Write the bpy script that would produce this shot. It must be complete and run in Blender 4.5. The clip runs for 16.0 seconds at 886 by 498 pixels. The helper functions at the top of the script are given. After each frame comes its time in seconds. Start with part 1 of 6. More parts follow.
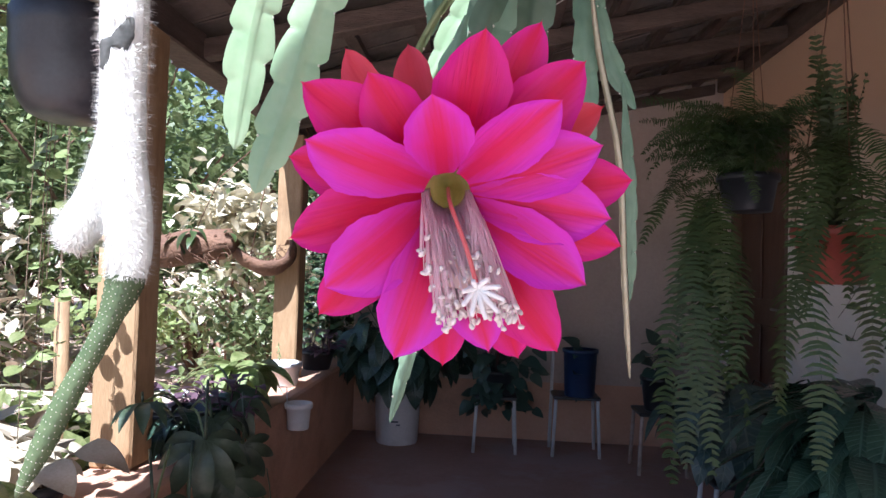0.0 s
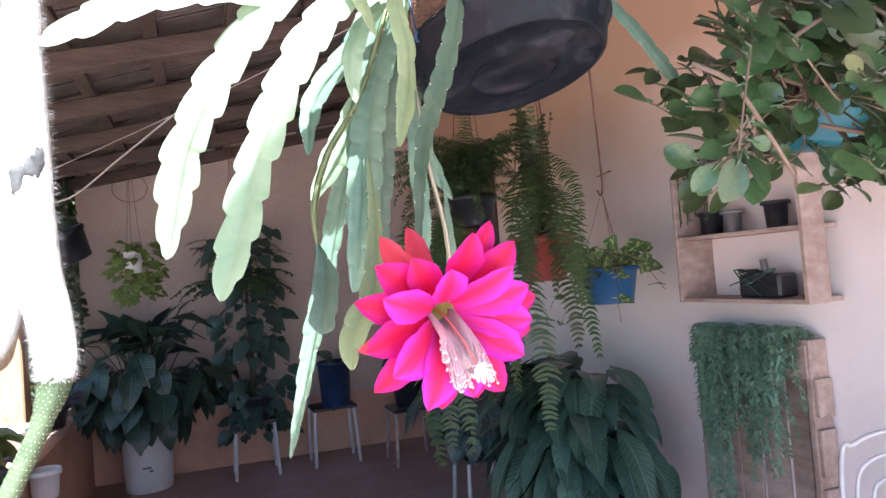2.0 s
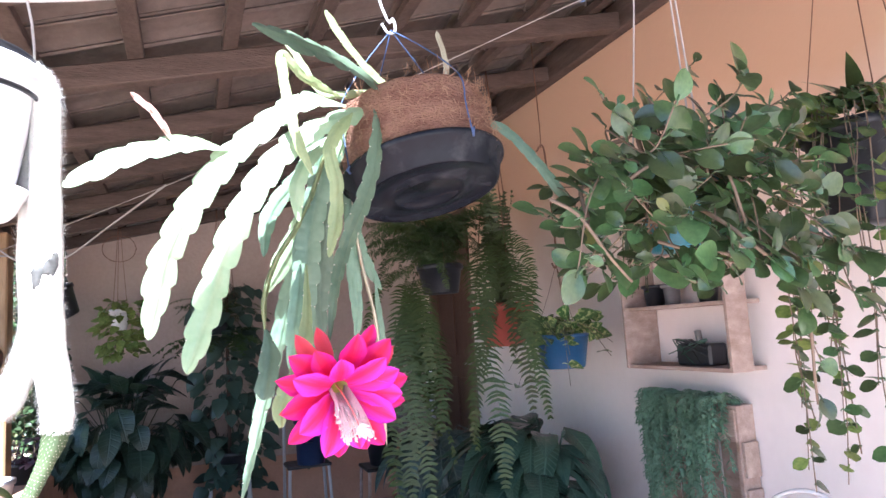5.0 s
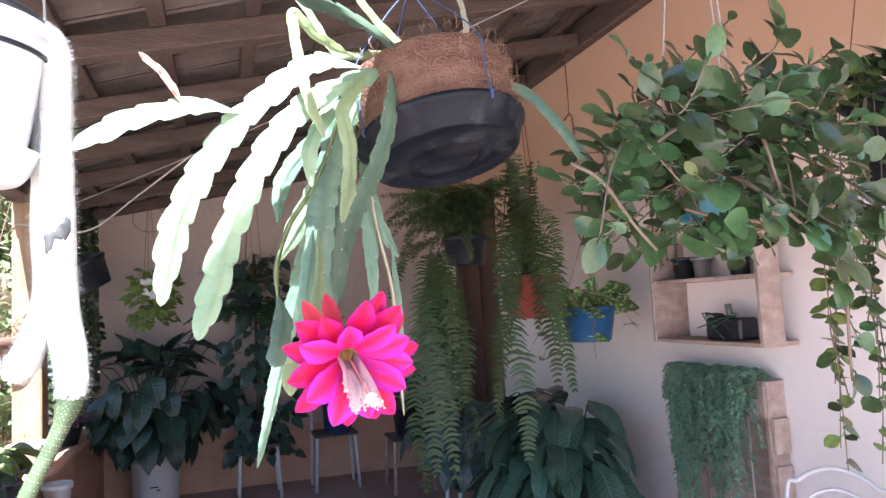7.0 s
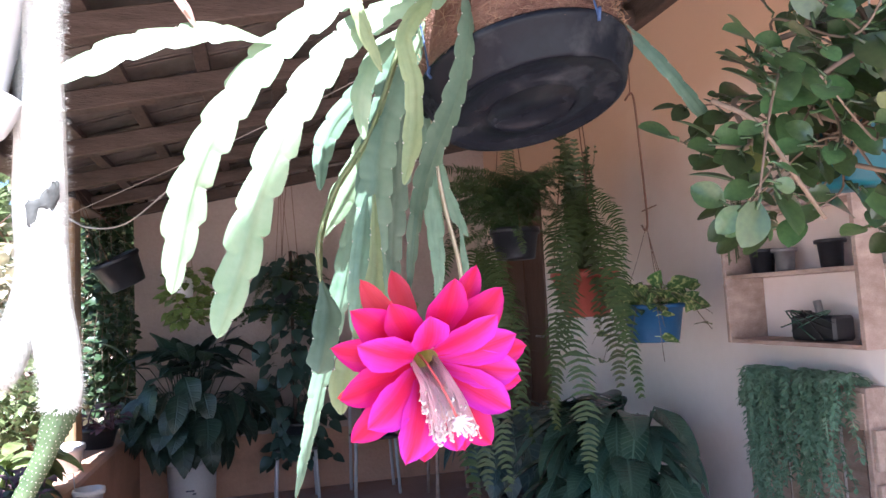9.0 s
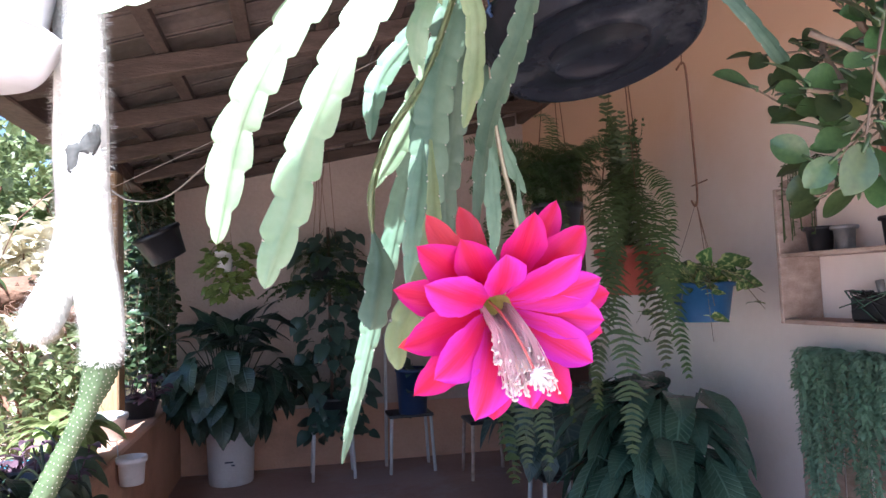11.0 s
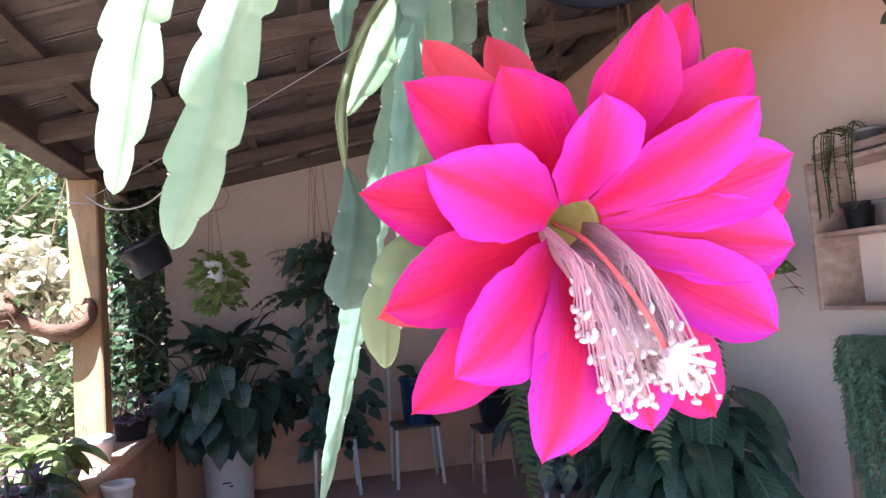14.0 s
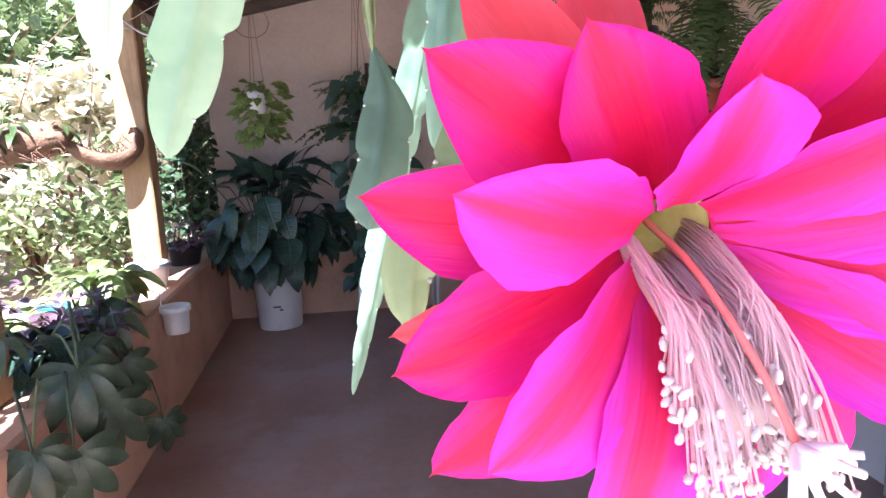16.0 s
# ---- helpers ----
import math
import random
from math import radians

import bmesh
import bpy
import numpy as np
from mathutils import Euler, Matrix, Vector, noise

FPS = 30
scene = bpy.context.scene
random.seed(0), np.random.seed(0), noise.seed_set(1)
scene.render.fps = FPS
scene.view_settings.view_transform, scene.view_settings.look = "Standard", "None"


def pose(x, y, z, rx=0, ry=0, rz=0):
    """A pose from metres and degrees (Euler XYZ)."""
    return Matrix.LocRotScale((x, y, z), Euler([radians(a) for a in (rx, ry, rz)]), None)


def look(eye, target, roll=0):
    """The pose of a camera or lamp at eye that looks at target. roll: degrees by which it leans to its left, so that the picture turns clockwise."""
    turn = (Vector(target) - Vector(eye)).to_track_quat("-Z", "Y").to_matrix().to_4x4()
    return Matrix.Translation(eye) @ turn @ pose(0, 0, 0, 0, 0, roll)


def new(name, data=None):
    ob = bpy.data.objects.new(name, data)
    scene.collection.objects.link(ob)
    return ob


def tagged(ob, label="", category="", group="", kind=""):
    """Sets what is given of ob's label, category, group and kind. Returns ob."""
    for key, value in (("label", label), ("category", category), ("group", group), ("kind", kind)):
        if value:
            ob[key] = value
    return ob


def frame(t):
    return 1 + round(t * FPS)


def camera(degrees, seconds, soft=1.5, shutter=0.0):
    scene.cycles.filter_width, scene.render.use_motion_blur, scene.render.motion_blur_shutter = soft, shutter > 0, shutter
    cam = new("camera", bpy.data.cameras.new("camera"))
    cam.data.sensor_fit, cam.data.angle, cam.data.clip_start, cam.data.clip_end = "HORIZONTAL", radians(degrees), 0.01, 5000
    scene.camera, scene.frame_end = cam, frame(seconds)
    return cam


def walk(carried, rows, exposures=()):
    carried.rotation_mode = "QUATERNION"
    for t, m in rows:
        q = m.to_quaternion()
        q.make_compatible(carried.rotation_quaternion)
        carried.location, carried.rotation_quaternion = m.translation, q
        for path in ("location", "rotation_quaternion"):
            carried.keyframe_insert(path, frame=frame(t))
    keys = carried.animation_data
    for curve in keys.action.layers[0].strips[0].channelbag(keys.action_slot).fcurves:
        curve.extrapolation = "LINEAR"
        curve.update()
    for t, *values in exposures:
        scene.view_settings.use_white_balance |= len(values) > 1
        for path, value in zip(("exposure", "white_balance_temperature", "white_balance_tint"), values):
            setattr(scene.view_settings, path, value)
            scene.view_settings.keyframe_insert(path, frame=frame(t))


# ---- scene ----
cam = camera(66.57, 16.0)
PATH = [
    (0, (0.236, 0.18, 1.159), (0.107, 2.175, 1.222), 1.9),
    (0.5, (0.185, 0.066, 1.178), (0.34, 2.06, 1.136), -0.3),
    (1, (0.155, 0.049, 1.208), (0.45, 2.027, 1.209), -1.4),
    (1.5, (0.104, 0.04, 1.216), (0.585, 1.982, 1.226), -4.0),
    (2, (0.065, -0.001, 1.217), (0.738, 1.881, 1.288), -4.4),
    (2.5, (0.07, -0.08, 1.233), (0.695, 1.816, 1.35), -3.2),
    (3, (0.055, -0.136, 1.219), (0.801, 1.719, 1.214), -3.1),
    (3.5, (0.065, -0.152, 1.246), (0.881, 1.669, 1.381), -3.5),
    (3.7, (0.059, -0.186, 1.25), (0.859, 1.639, 1.425), -2.9),
    (5.8, (0.091, -0.236, 1.237), (0.757, 1.635, 1.477), -3.7),
    (6, (0.09, -0.233, 1.243), (0.75, 1.641, 1.469), -3.3),
    (6.5, (0.09, -0.215, 1.235), (0.746, 1.663, 1.437), -4.2),
    (7, (0.105, -0.211, 1.235), (0.733, 1.681, 1.396), -3.0),
    (7.5, (0.116, -0.157, 1.236), (0.739, 1.734, 1.427), -2.4),
    (8, (0.116, -0.085, 1.229), (0.703, 1.822, 1.373), -2.0),
    (8.5, (0.118, -0.04, 1.223), (0.67, 1.875, 1.386), -2.7),
    (9, (0.114, 0.002, 1.225), (0.645, 1.923, 1.393), -3.0),
    (9.2, (0.11, 0.019, 1.226), (0.618, 1.946, 1.39), -2.5),
    (11.3, (0.099, 0.073, 1.193), (0.51, 2.029, 1.286), -2.6),
    (11.5, (0.094, 0.137, 1.187), (0.497, 2.096, 1.232), -3.3),
    (12, (0.153, 0.165, 1.174), (0.518, 2.131, 1.236), -2.9),
    (12.5, (0.155, 0.177, 1.173), (0.359, 2.166, 1.212), -2.8),
    (13, (0.158, 0.183, 1.173), (0.355, 2.172, 1.257), -2.9),
    (13.5, (0.139, 0.267, 1.179), (0.456, 2.234, 1.353), -3.8),
    (14, (0.139, 0.258, 1.172), (0.571, 2.205, 1.314), -4.3),
    (14.2, (0.14, 0.285, 1.174), (0.577, 2.236, 1.217), -4.1),
    (14.5, (0.158, 0.272, 1.171), (0.612, 2.219, 1.11), -3.8),
    (15, (0.15, 0.245, 1.209), (0.432, 2.223, 1.103), -2.7),
    (15.1, (0.144, 0.257, 1.215), (0.4, 2.233, 1.033), -2.4),
    (15.5, (0.165, 0.257, 1.215), (0.413, 2.219, 0.918), -2.3),
    (16, (0.155, 0.315, 1.213), (0.426, 2.267, 0.869), -2.6),
]
EXPOSURES = [(0.0, 1.53, 5300, 16), (0.3, 1.78, 5300, 16), (0.6, 2.56, 5300, 16), (1.2, 2.47, 5300, 16), (2.0, 2.57, 5300, 16), (3.0, 2.67, 5300, 16), (3.6, 2.82, 5300, 16), (5.8, 2.65, 5300, 16), (7.5, 2.54, 5300, 16), (9.0, 2.44, 5300, 16), (11.5, 2.24, 5300, 16), (13.0, 2.18, 5300, 16), (14.0, 2.43, 5300, 16), (16.0, 2.75, 5300, 16)]
walk(cam, [(t, look(eye, target, roll)) for t, eye, target, roll in PATH], EXPOSURES)

# ---- light ----
SUN_WAY = Vector((-0.15, -0.65, 1.0)).normalized()
world = bpy.data.worlds.new("world")
scene.world = world
world.use_nodes = True
_wn = world.node_tree
_sky = _wn.nodes.new("ShaderNodeTexSky")
_sky.sky_type = "NISHITA"
_sky.sun_disc = False
_sky.sun_elevation = math.asin(SUN_WAY.z)
_sky.sun_rotation = math.atan2(SUN_WAY.x, SUN_WAY.y)
_wn.links.new(_sky.outputs[0], _wn.nodes["Background"].inputs[0])
_wn.nodes["Background"].inputs[1].default_value = 0.056
sun = new("sun", bpy.data.lights.new("sun", "SUN"))
sun.data.energy = 5.0
sun.data.angle = radians(0.53)
sun.data.color = (1.0, 0.95, 0.87)
sun.matrix_world = look(SUN_WAY * 20, (0, 0, 0))


# ---- materials ----
def node_material(name):
    m = bpy.data.materials.new(name)
    m.use_nodes = True
    return m, m.node_tree.nodes, m.node_tree.links, m.node_tree.nodes["Principled BSDF"]


def surface(name, low, high, scale=8.0, rough=0.7, grain=60.0, bump=0.3, stain=None, stain_scale=1.5, stain_amount=0.5, stain_from=0.52, stain_to=0.68,
            metal=0.0, stretch=(1, 1, 1), through_light=0.0, vary=0.0, coat=0.0, depth=0.01):
    """A surface whose colour wanders between two tones at two scales, with fine relief; optional stains, light let through, and a shade of its own for each piece."""
    m, n, l, p = node_material(name)
    tc = n.new("ShaderNodeTexCoord")
    mp = n.new("ShaderNodeMapping")
    mp.inputs["Scale"].default_value = stretch
    l.new(tc.outputs["Object"], mp.inputs[0])
    a = n.new("ShaderNodeTexNoise")
    a.inputs["Scale"].default_value = scale
    a.inputs["Detail"].default_value = 6
    l.new(mp.outputs[0], a.inputs["Vector"])
    b = n.new("ShaderNodeTexNoise")
    b.inputs["Scale"].default_value = grain
    b.inputs["Detail"].default_value = 3
    l.new(mp.outputs[0], b.inputs["Vector"])
    add = n.new("ShaderNodeMath")
    add.operation = "MULTIPLY_ADD"
    l.new(b.outputs["Fac"], add.inputs[0])
    add.inputs[1].default_value = 0.45
    l.new(a.outputs["Fac"], add.inputs[2])
    ramp = n.new("ShaderNodeValToRGB")
    ramp.color_ramp.elements[0].position = 0.45
    ramp.color_ramp.elements[1].position = 0.98
    ramp.color_ramp.elements[0].color = (*low, 1)
    ramp.color_ramp.elements[1].color = (*high, 1)
    l.new(add.outputs[0], ramp.inputs[0])
    col = ramp.outputs[0]
    if stain:
        s = n.new("ShaderNodeTexNoise")
        s.inputs["Scale"].default_value = stain_scale
        s.inputs["Detail"].default_value = 8
        s.inputs["Roughness"].default_value = 0.65
        l.new(tc.outputs["Object"], s.inputs["Vector"])
        sr = n.new("ShaderNodeValToRGB")
        sr.color_ramp.elements[0].position = stain_from
        sr.color_ramp.elements[1].position = stain_to
        sr.color_ramp.elements[1].color = (stain_amount,) * 3 + (1,)
        l.new(s.outputs["Fac"], sr.inputs[0])
        mix = n.new("ShaderNodeMix")
        mix.data_type = "RGBA"
        l.new(sr.outputs[0], mix.inputs[0])
        l.new(col, mix.inputs[6])
        mix.inputs[7].default_value = (*stain, 1)
        col = mix.outputs[2]
    if vary:
        oi = n.new("ShaderNodeObjectInfo")
        mr = n.new("ShaderNodeMapRange")
        mr.inputs[3].default_value = 1 - vary
        mr.inputs[4].default_value = 1 + vary
        l.new(oi.outputs["Random"], mr.inputs[0])
        hs = n.new("ShaderNodeHueSaturation")
        l.new(mr.outputs[0], hs.inputs["Value"])
        mr2 = n.new("ShaderNodeMapRange")
        mr2.inputs[3].default_value = 0.5 - vary * 0.06
        mr2.inputs[4].default_value = 0.5 + vary * 0.04
        l.new(oi.outputs["Random"], mr2.inputs[0])
        l.new(mr2.outputs[0], hs.inputs["Hue"])
        l.new(col, hs.inputs["Color"])
        col = hs.outputs[0]
    l.new(col, p.inputs["Base Color"])
    p.inputs["Roughness"].default_value = rough
    p.inputs["Metallic"].default_value = metal
    p.inputs["Coat Weight"].default_value = coat
    bp = n.new("ShaderNodeBump")
    bp.inputs["Strength"].default_value = bump
    bp.inputs["Distance"].default_value = depth
    l.new(b.outputs["Fac"], bp.inputs["Height"])
    l.new(bp.outputs[0], p.inputs["Normal"])
    if through_light:
        tr = n.new("ShaderNodeBsdfTranslucent")
        l.new(col, tr.inputs[0])
        mx = n.new("ShaderNodeMixShader")
        mx.inputs[0].default_value = through_light
        l.new(p.outputs[0], mx.inputs[1])
        l.new(tr.outputs[0], mx.inputs[2])
        l.new(mx.outputs[0], n["Material Output"].inputs[0])
    return m


def leafy(name, low, high, rough=0.4, vary=0.25, through_light=0.25, scale=30, grain=160, bump=0.15):
    return surface(name, low, high, scale=scale, grain=grain, rough=rough, bump=bump, through_light=through_light, vary=vary, depth=0.002)


M_WALL = surface("limewashed wall", (0.40, 0.32, 0.27), (0.52, 0.425, 0.365), scale=2.2, grain=45, rough=0.9, bump=0.25, stain=(0.45, 0.30, 0.22), stain_scale=1.1, stain_amount=0.35)
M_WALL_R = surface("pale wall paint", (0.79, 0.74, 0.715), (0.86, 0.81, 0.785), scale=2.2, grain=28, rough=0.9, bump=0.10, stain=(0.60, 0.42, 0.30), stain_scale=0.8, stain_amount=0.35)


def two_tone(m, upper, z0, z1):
    """Turns a wall's colour to a second tone between z0 and z1, with an uneven edge."""
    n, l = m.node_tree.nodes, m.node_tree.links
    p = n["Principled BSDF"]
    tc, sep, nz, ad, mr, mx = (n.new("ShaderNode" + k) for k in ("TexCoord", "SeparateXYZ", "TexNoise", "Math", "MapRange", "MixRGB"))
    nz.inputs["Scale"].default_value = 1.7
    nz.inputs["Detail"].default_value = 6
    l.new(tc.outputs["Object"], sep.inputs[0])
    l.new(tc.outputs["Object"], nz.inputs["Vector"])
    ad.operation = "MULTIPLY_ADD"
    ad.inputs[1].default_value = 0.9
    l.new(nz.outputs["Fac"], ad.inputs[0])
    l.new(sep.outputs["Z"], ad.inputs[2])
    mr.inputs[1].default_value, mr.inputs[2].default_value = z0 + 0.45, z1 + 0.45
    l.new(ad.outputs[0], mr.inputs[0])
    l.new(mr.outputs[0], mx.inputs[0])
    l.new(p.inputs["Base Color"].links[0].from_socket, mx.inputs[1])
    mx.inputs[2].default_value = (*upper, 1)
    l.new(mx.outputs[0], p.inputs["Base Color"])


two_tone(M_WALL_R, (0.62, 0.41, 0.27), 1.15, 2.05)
M_PARAPET = surface("peach plaster", (0.50, 0.285, 0.19), (0.60, 0.36, 0.25), scale=3, grain=50, rough=0.92, bump=0.35, stain=(0.25, 0.17, 0.12), stain_scale=2.0, stain_amount=0.5)
M_FLOOR = surface("red cement floor", (0.30, 0.185, 0.145), (0.41, 0.27, 0.22), scale=2.6, grain=30, rough=0.55, bump=0.15, stain=(0.40, 0.31, 0.29), stain_scale=1.25, stain_amount=0.62, stain_from=0.50, stain_to=0.57)
M_SOIL = surface("dry red soil", (0.34, 0.21, 0.15), (0.54, 0.40, 0.31), scale=1.5, grain=40, rough=0.95, bump=0.6, stain=(0.5, 0.42, 0.33), stain_scale=3, stain_amount=0.7)
M_WOOD_DARK = surface("old dark timber", (0.065, 0.044, 0.034), (0.135, 0.093, 0.073), scale=5, grain=40, rough=0.8, bump=0.4, stretch=(1, 1, 6))
M_POST = surface("sawn post timber", (0.28, 0.17, 0.08), (0.42, 0.28, 0.15), scale=6, grain=40, rough=0.75, bump=0.3, stretch=(6, 6, 1), stain=(0.16, 0.10, 0.05), stain_scale=2.5, stain_amount=0.5)
M_CRATE = surface("raw crate timber", (0.32, 0.235, 0.185), (0.54, 0.43, 0.365), scale=5, grain=45, rough=0.85, bump=0.4, stretch=(6, 1, 6), stain=(0.16, 0.09, 0.06), stain_scale=5, stain_amount=0.5, vary=0.15)
M_TILE = surface("old clay roof tile", (0.15, 0.115, 0.092), (0.25, 0.195, 0.16), scale=4, grain=30, rough=0.9, bump=0.4, stain=(0.06, 0.05, 0.045), stain_scale=2, stain_amount=0.7)
M_DOOR = surface("brown varnished door", (0.06, 0.028, 0.018), (0.11, 0.055, 0.035), scale=4, grain=40, rough=0.5, bump=0.2, stretch=(6, 6, 1))
M_BLACK = surface("black plastic", (0.012, 0.013, 0.016), (0.03, 0.032, 0.038), scale=8, grain=120, rough=0.38, bump=0.05)
M_BOWL = surface("dark grey plastic", (0.007, 0.008, 0.011), (0.013, 0.015, 0.020), scale=8, grain=120, rough=0.27, bump=0.06, stain=(0.09, 0.09, 0.09), stain_scale=9, stain_amount=0.4)
M_BOWL.node_tree.nodes["Principled BSDF"].inputs["Specular IOR Level"].default_value = 0.15
M_COIR = surface("coconut fibre", (0.17, 0.075, 0.045), (0.36, 0.19, 0.12), scale=22, grain=180, rough=0.95, bump=0.9, stretch=(1, 1, 2.5), depth=0.02)
M_FIBRE = surface("loose fibre", (0.30, 0.17, 0.09), (0.48, 0.30, 0.17), rough=0.9, vary=0.2)
M_WHITE = surface("white plastic", (0.62, 0.62, 0.63), (0.75, 0.75, 0.76), scale=5, grain=80, rough=0.4, bump=0.05, stain=(0.4, 0.38, 0.36), stain_scale=3, stain_amount=0.35)
M_BLUE = surface("blue plastic", (0.014, 0.062, 0.15), (0.022, 0.09, 0.20), scale=5, grain=80, rough=0.45, bump=0.05)
M_NAVY = surface("dark blue plastic", (0.012, 0.025, 0.07), (0.02, 0.04, 0.10), scale=5, grain=80, rough=0.4, bump=0.05)
M_RED = surface("terracotta red plastic", (0.34, 0.065, 0.045), (0.45, 0.10, 0.07), scale=5, grain=80, rough=0.5, bump=0.05)
M_TEAL = surface("turquoise plastic", (0.01, 0.10, 0.14), (0.02, 0.16, 0.2), scale=5, grain=80, rough=0.4, bump=0.05)
M_WIRE = surface("blue wire", (0.02, 0.05, 0.12), (0.05, 0.09, 0.2), rough=0.5)
M_CORD = surface("pale cord", (0.35, 0.32, 0.30), (0.5, 0.47, 0.44), rough=0.8)
M_RUST = surface("rusty wire", (0.10, 0.045, 0.025), (0.2, 0.1, 0.06), rough=0.8)
M_STEEL = surface("white painted steel", (0.50, 0.50, 0.51), (0.62, 0.62, 0.62), rough=0.4, bump=0.03)
M_GREYMETAL = surface("dull grey metal", (0.25, 0.25, 0.26), (0.4, 0.4, 0.4), rough=0.45, metal=0.6)
M_EARTH = surface("potting soil", (0.03, 0.02, 0.014), (0.09, 0.06, 0.04), scale=30, grain=120, rough=0.95, bump=0.9)
M_SHELL = surface("dry brown bark", (0.10, 0.05, 0.03), (0.22, 0.12, 0.07), scale=10, grain=70, rough=0.8, bump=0.6)
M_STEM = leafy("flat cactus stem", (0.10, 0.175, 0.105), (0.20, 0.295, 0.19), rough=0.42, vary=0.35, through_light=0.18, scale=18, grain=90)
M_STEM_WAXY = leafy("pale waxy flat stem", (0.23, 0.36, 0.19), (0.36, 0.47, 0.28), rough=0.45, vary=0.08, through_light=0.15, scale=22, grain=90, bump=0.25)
M_VARIEG = surface("variegated leaf", (0.035, 0.09, 0.025), (0.08, 0.16, 0.045), scale=30, grain=160, rough=0.3, bump=0.1, stain=(0.42, 0.46, 0.20), stain_scale=34, stain_amount=0.9, stain_from=0.50, stain_to=0.56, through_light=0.2, vary=0.25, depth=0.002)
M_STEM_PALE = leafy("pale flat cactus stem", (0.22, 0.29, 0.12), (0.33, 0.38, 0.18), rough=0.45, vary=0.15, through_light=0.25, scale=18)
M_STEM_WOODY = leafy("old woody stem", (0.30, 0.27, 0.18), (0.42, 0.38, 0.27), rough=0.7, vary=0.1, through_light=0.0)
M_SHOOT = leafy("pinkish young shoot", (0.45, 0.25, 0.20), (0.6, 0.36, 0.30), rough=0.5, vary=0.1, through_light=0.25)
M_AREOLE = leafy("areole wool", (0.55, 0.52, 0.42), (0.7, 0.66, 0.55), rough=0.9, vary=0.1, through_light=0.2)
M_CACTUS = leafy("column cactus skin", (0.05, 0.08, 0.03), (0.105, 0.145, 0.062), rough=0.6, vary=0.1, through_light=0.0, scale=40)
M_WOOL = leafy("matted cactus wool", (0.66, 0.65, 0.60), (0.80, 0.79, 0.74), rough=0.9, vary=0.05, through_light=0.1, scale=60, bump=0.6)
M_SCAR = leafy("grey cactus skin", (0.045, 0.045, 0.04), (0.10, 0.10, 0.09), rough=0.8, vary=0.0, through_light=0.0, scale=120)
M_HAIR = leafy("white cactus hair", (0.78, 0.77, 0.72), (0.88, 0.87, 0.83), rough=0.6, vary=0.05, through_light=0.5)
M_ROUND = leafy("rounded glossy leaf", (0.035, 0.075, 0.027), (0.105, 0.170, 0.060), rough=0.28, vary=0.5, through_light=0.18)
_gl = M_ROUND.node_tree.nodes["Principled BSDF"]
_gl.inputs["Coat Weight"].default_value = 0.45
_gl.inputs["Coat Roughness"].default_value = 0.12
M_YELLOWLEAF = leafy("yellowing leaf", (0.15, 0.19, 0.05), (0.26, 0.27, 0.08), rough=0.35, vary=0.2, through_light=0.3)
M_TWIG = leafy("greenish brown twig", (0.13, 0.09, 0.06), (0.23, 0.165, 0.11), rough=0.7, vary=0.1, through_light=0.0)
M_FERN = leafy("fern green", (0.036, 0.060, 0.018), (0.078, 0.112, 0.034), rough=0.5, vary=0.3, through_light=0.3)
M_FERN_DARK = leafy("dark fern green", (0.03, 0.065, 0.02), (0.065, 0.11, 0.035), rough=0.55, vary=0.25, through_light=0.3)
def veined(name, low, high, vein, lines=9.0, rough=0.3):
    """A broad leaf with a pale midrib and side veins, set by its own along and across values."""
    m = leafy(name, low, high, rough=rough, vary=0.3, through_light=0.12, scale=12)
    nt = m.node_tree
    n, l = nt.nodes, nt.links
    p = [q for q in n if q.type == "BSDF_PRINCIPLED"][0]
    al, ac = n.new("ShaderNodeAttribute"), n.new("ShaderNodeAttribute")
    al.attribute_name, ac.attribute_name = "vein", "across"
    si = n.new("ShaderNodeMath")
    si.operation = "SINE"
    mu = n.new("ShaderNodeMath")
    mu.operation = "MULTIPLY"
    mu.inputs[1].default_value = lines * 6.283
    l.new(al.outputs["Fac"], mu.inputs[0])
    l.new(mu.outputs[0], si.inputs[0])
    r1, r2 = n.new("ShaderNodeValToRGB"), n.new("ShaderNodeValToRGB")
    for r, a, b, c, d in ((r1, 0.55, 0.95, (0, 0, 0, 1), (0.55, 0.55, 0.55, 1)), (r2, 0.03, 0.12, (1, 1, 1, 1), (0, 0, 0, 1))):
        r.color_ramp.elements[0].position, r.color_ramp.elements[1].position = a, b
        r.color_ramp.elements[0].color, r.color_ramp.elements[1].color = c, d
    l.new(si.outputs[0], r1.inputs[0])
    l.new(ac.outputs["Fac"], r2.inputs[0])
    mx = n.new("ShaderNodeMath")
    mx.operation = "MAXIMUM"
    l.new(r1.outputs[0], mx.inputs[0])
    l.new(r2.outputs[0], mx.inputs[1])
    src = p.inputs["Base Color"].links[0].from_socket
    mix = n.new("ShaderNodeMixRGB")
    l.new(mx.outputs[0], mix.inputs[0])
    l.new(src, mix.inputs[1])
    mix.inputs[2].default_value = (*vein, 1)
    l.new(mix.outputs[0], p.inputs["Base Color"])
    bp = n.new("ShaderNodeBump")
    bp.inputs["Strength"].default_value = 0.5
    bp.inputs["Distance"].default_value = 0.004
    bp.invert = True
    l.new(mx.outputs[0], bp.inputs["Height"])
    l.new(bp.outputs[0], p.inputs["Normal"])
    return m


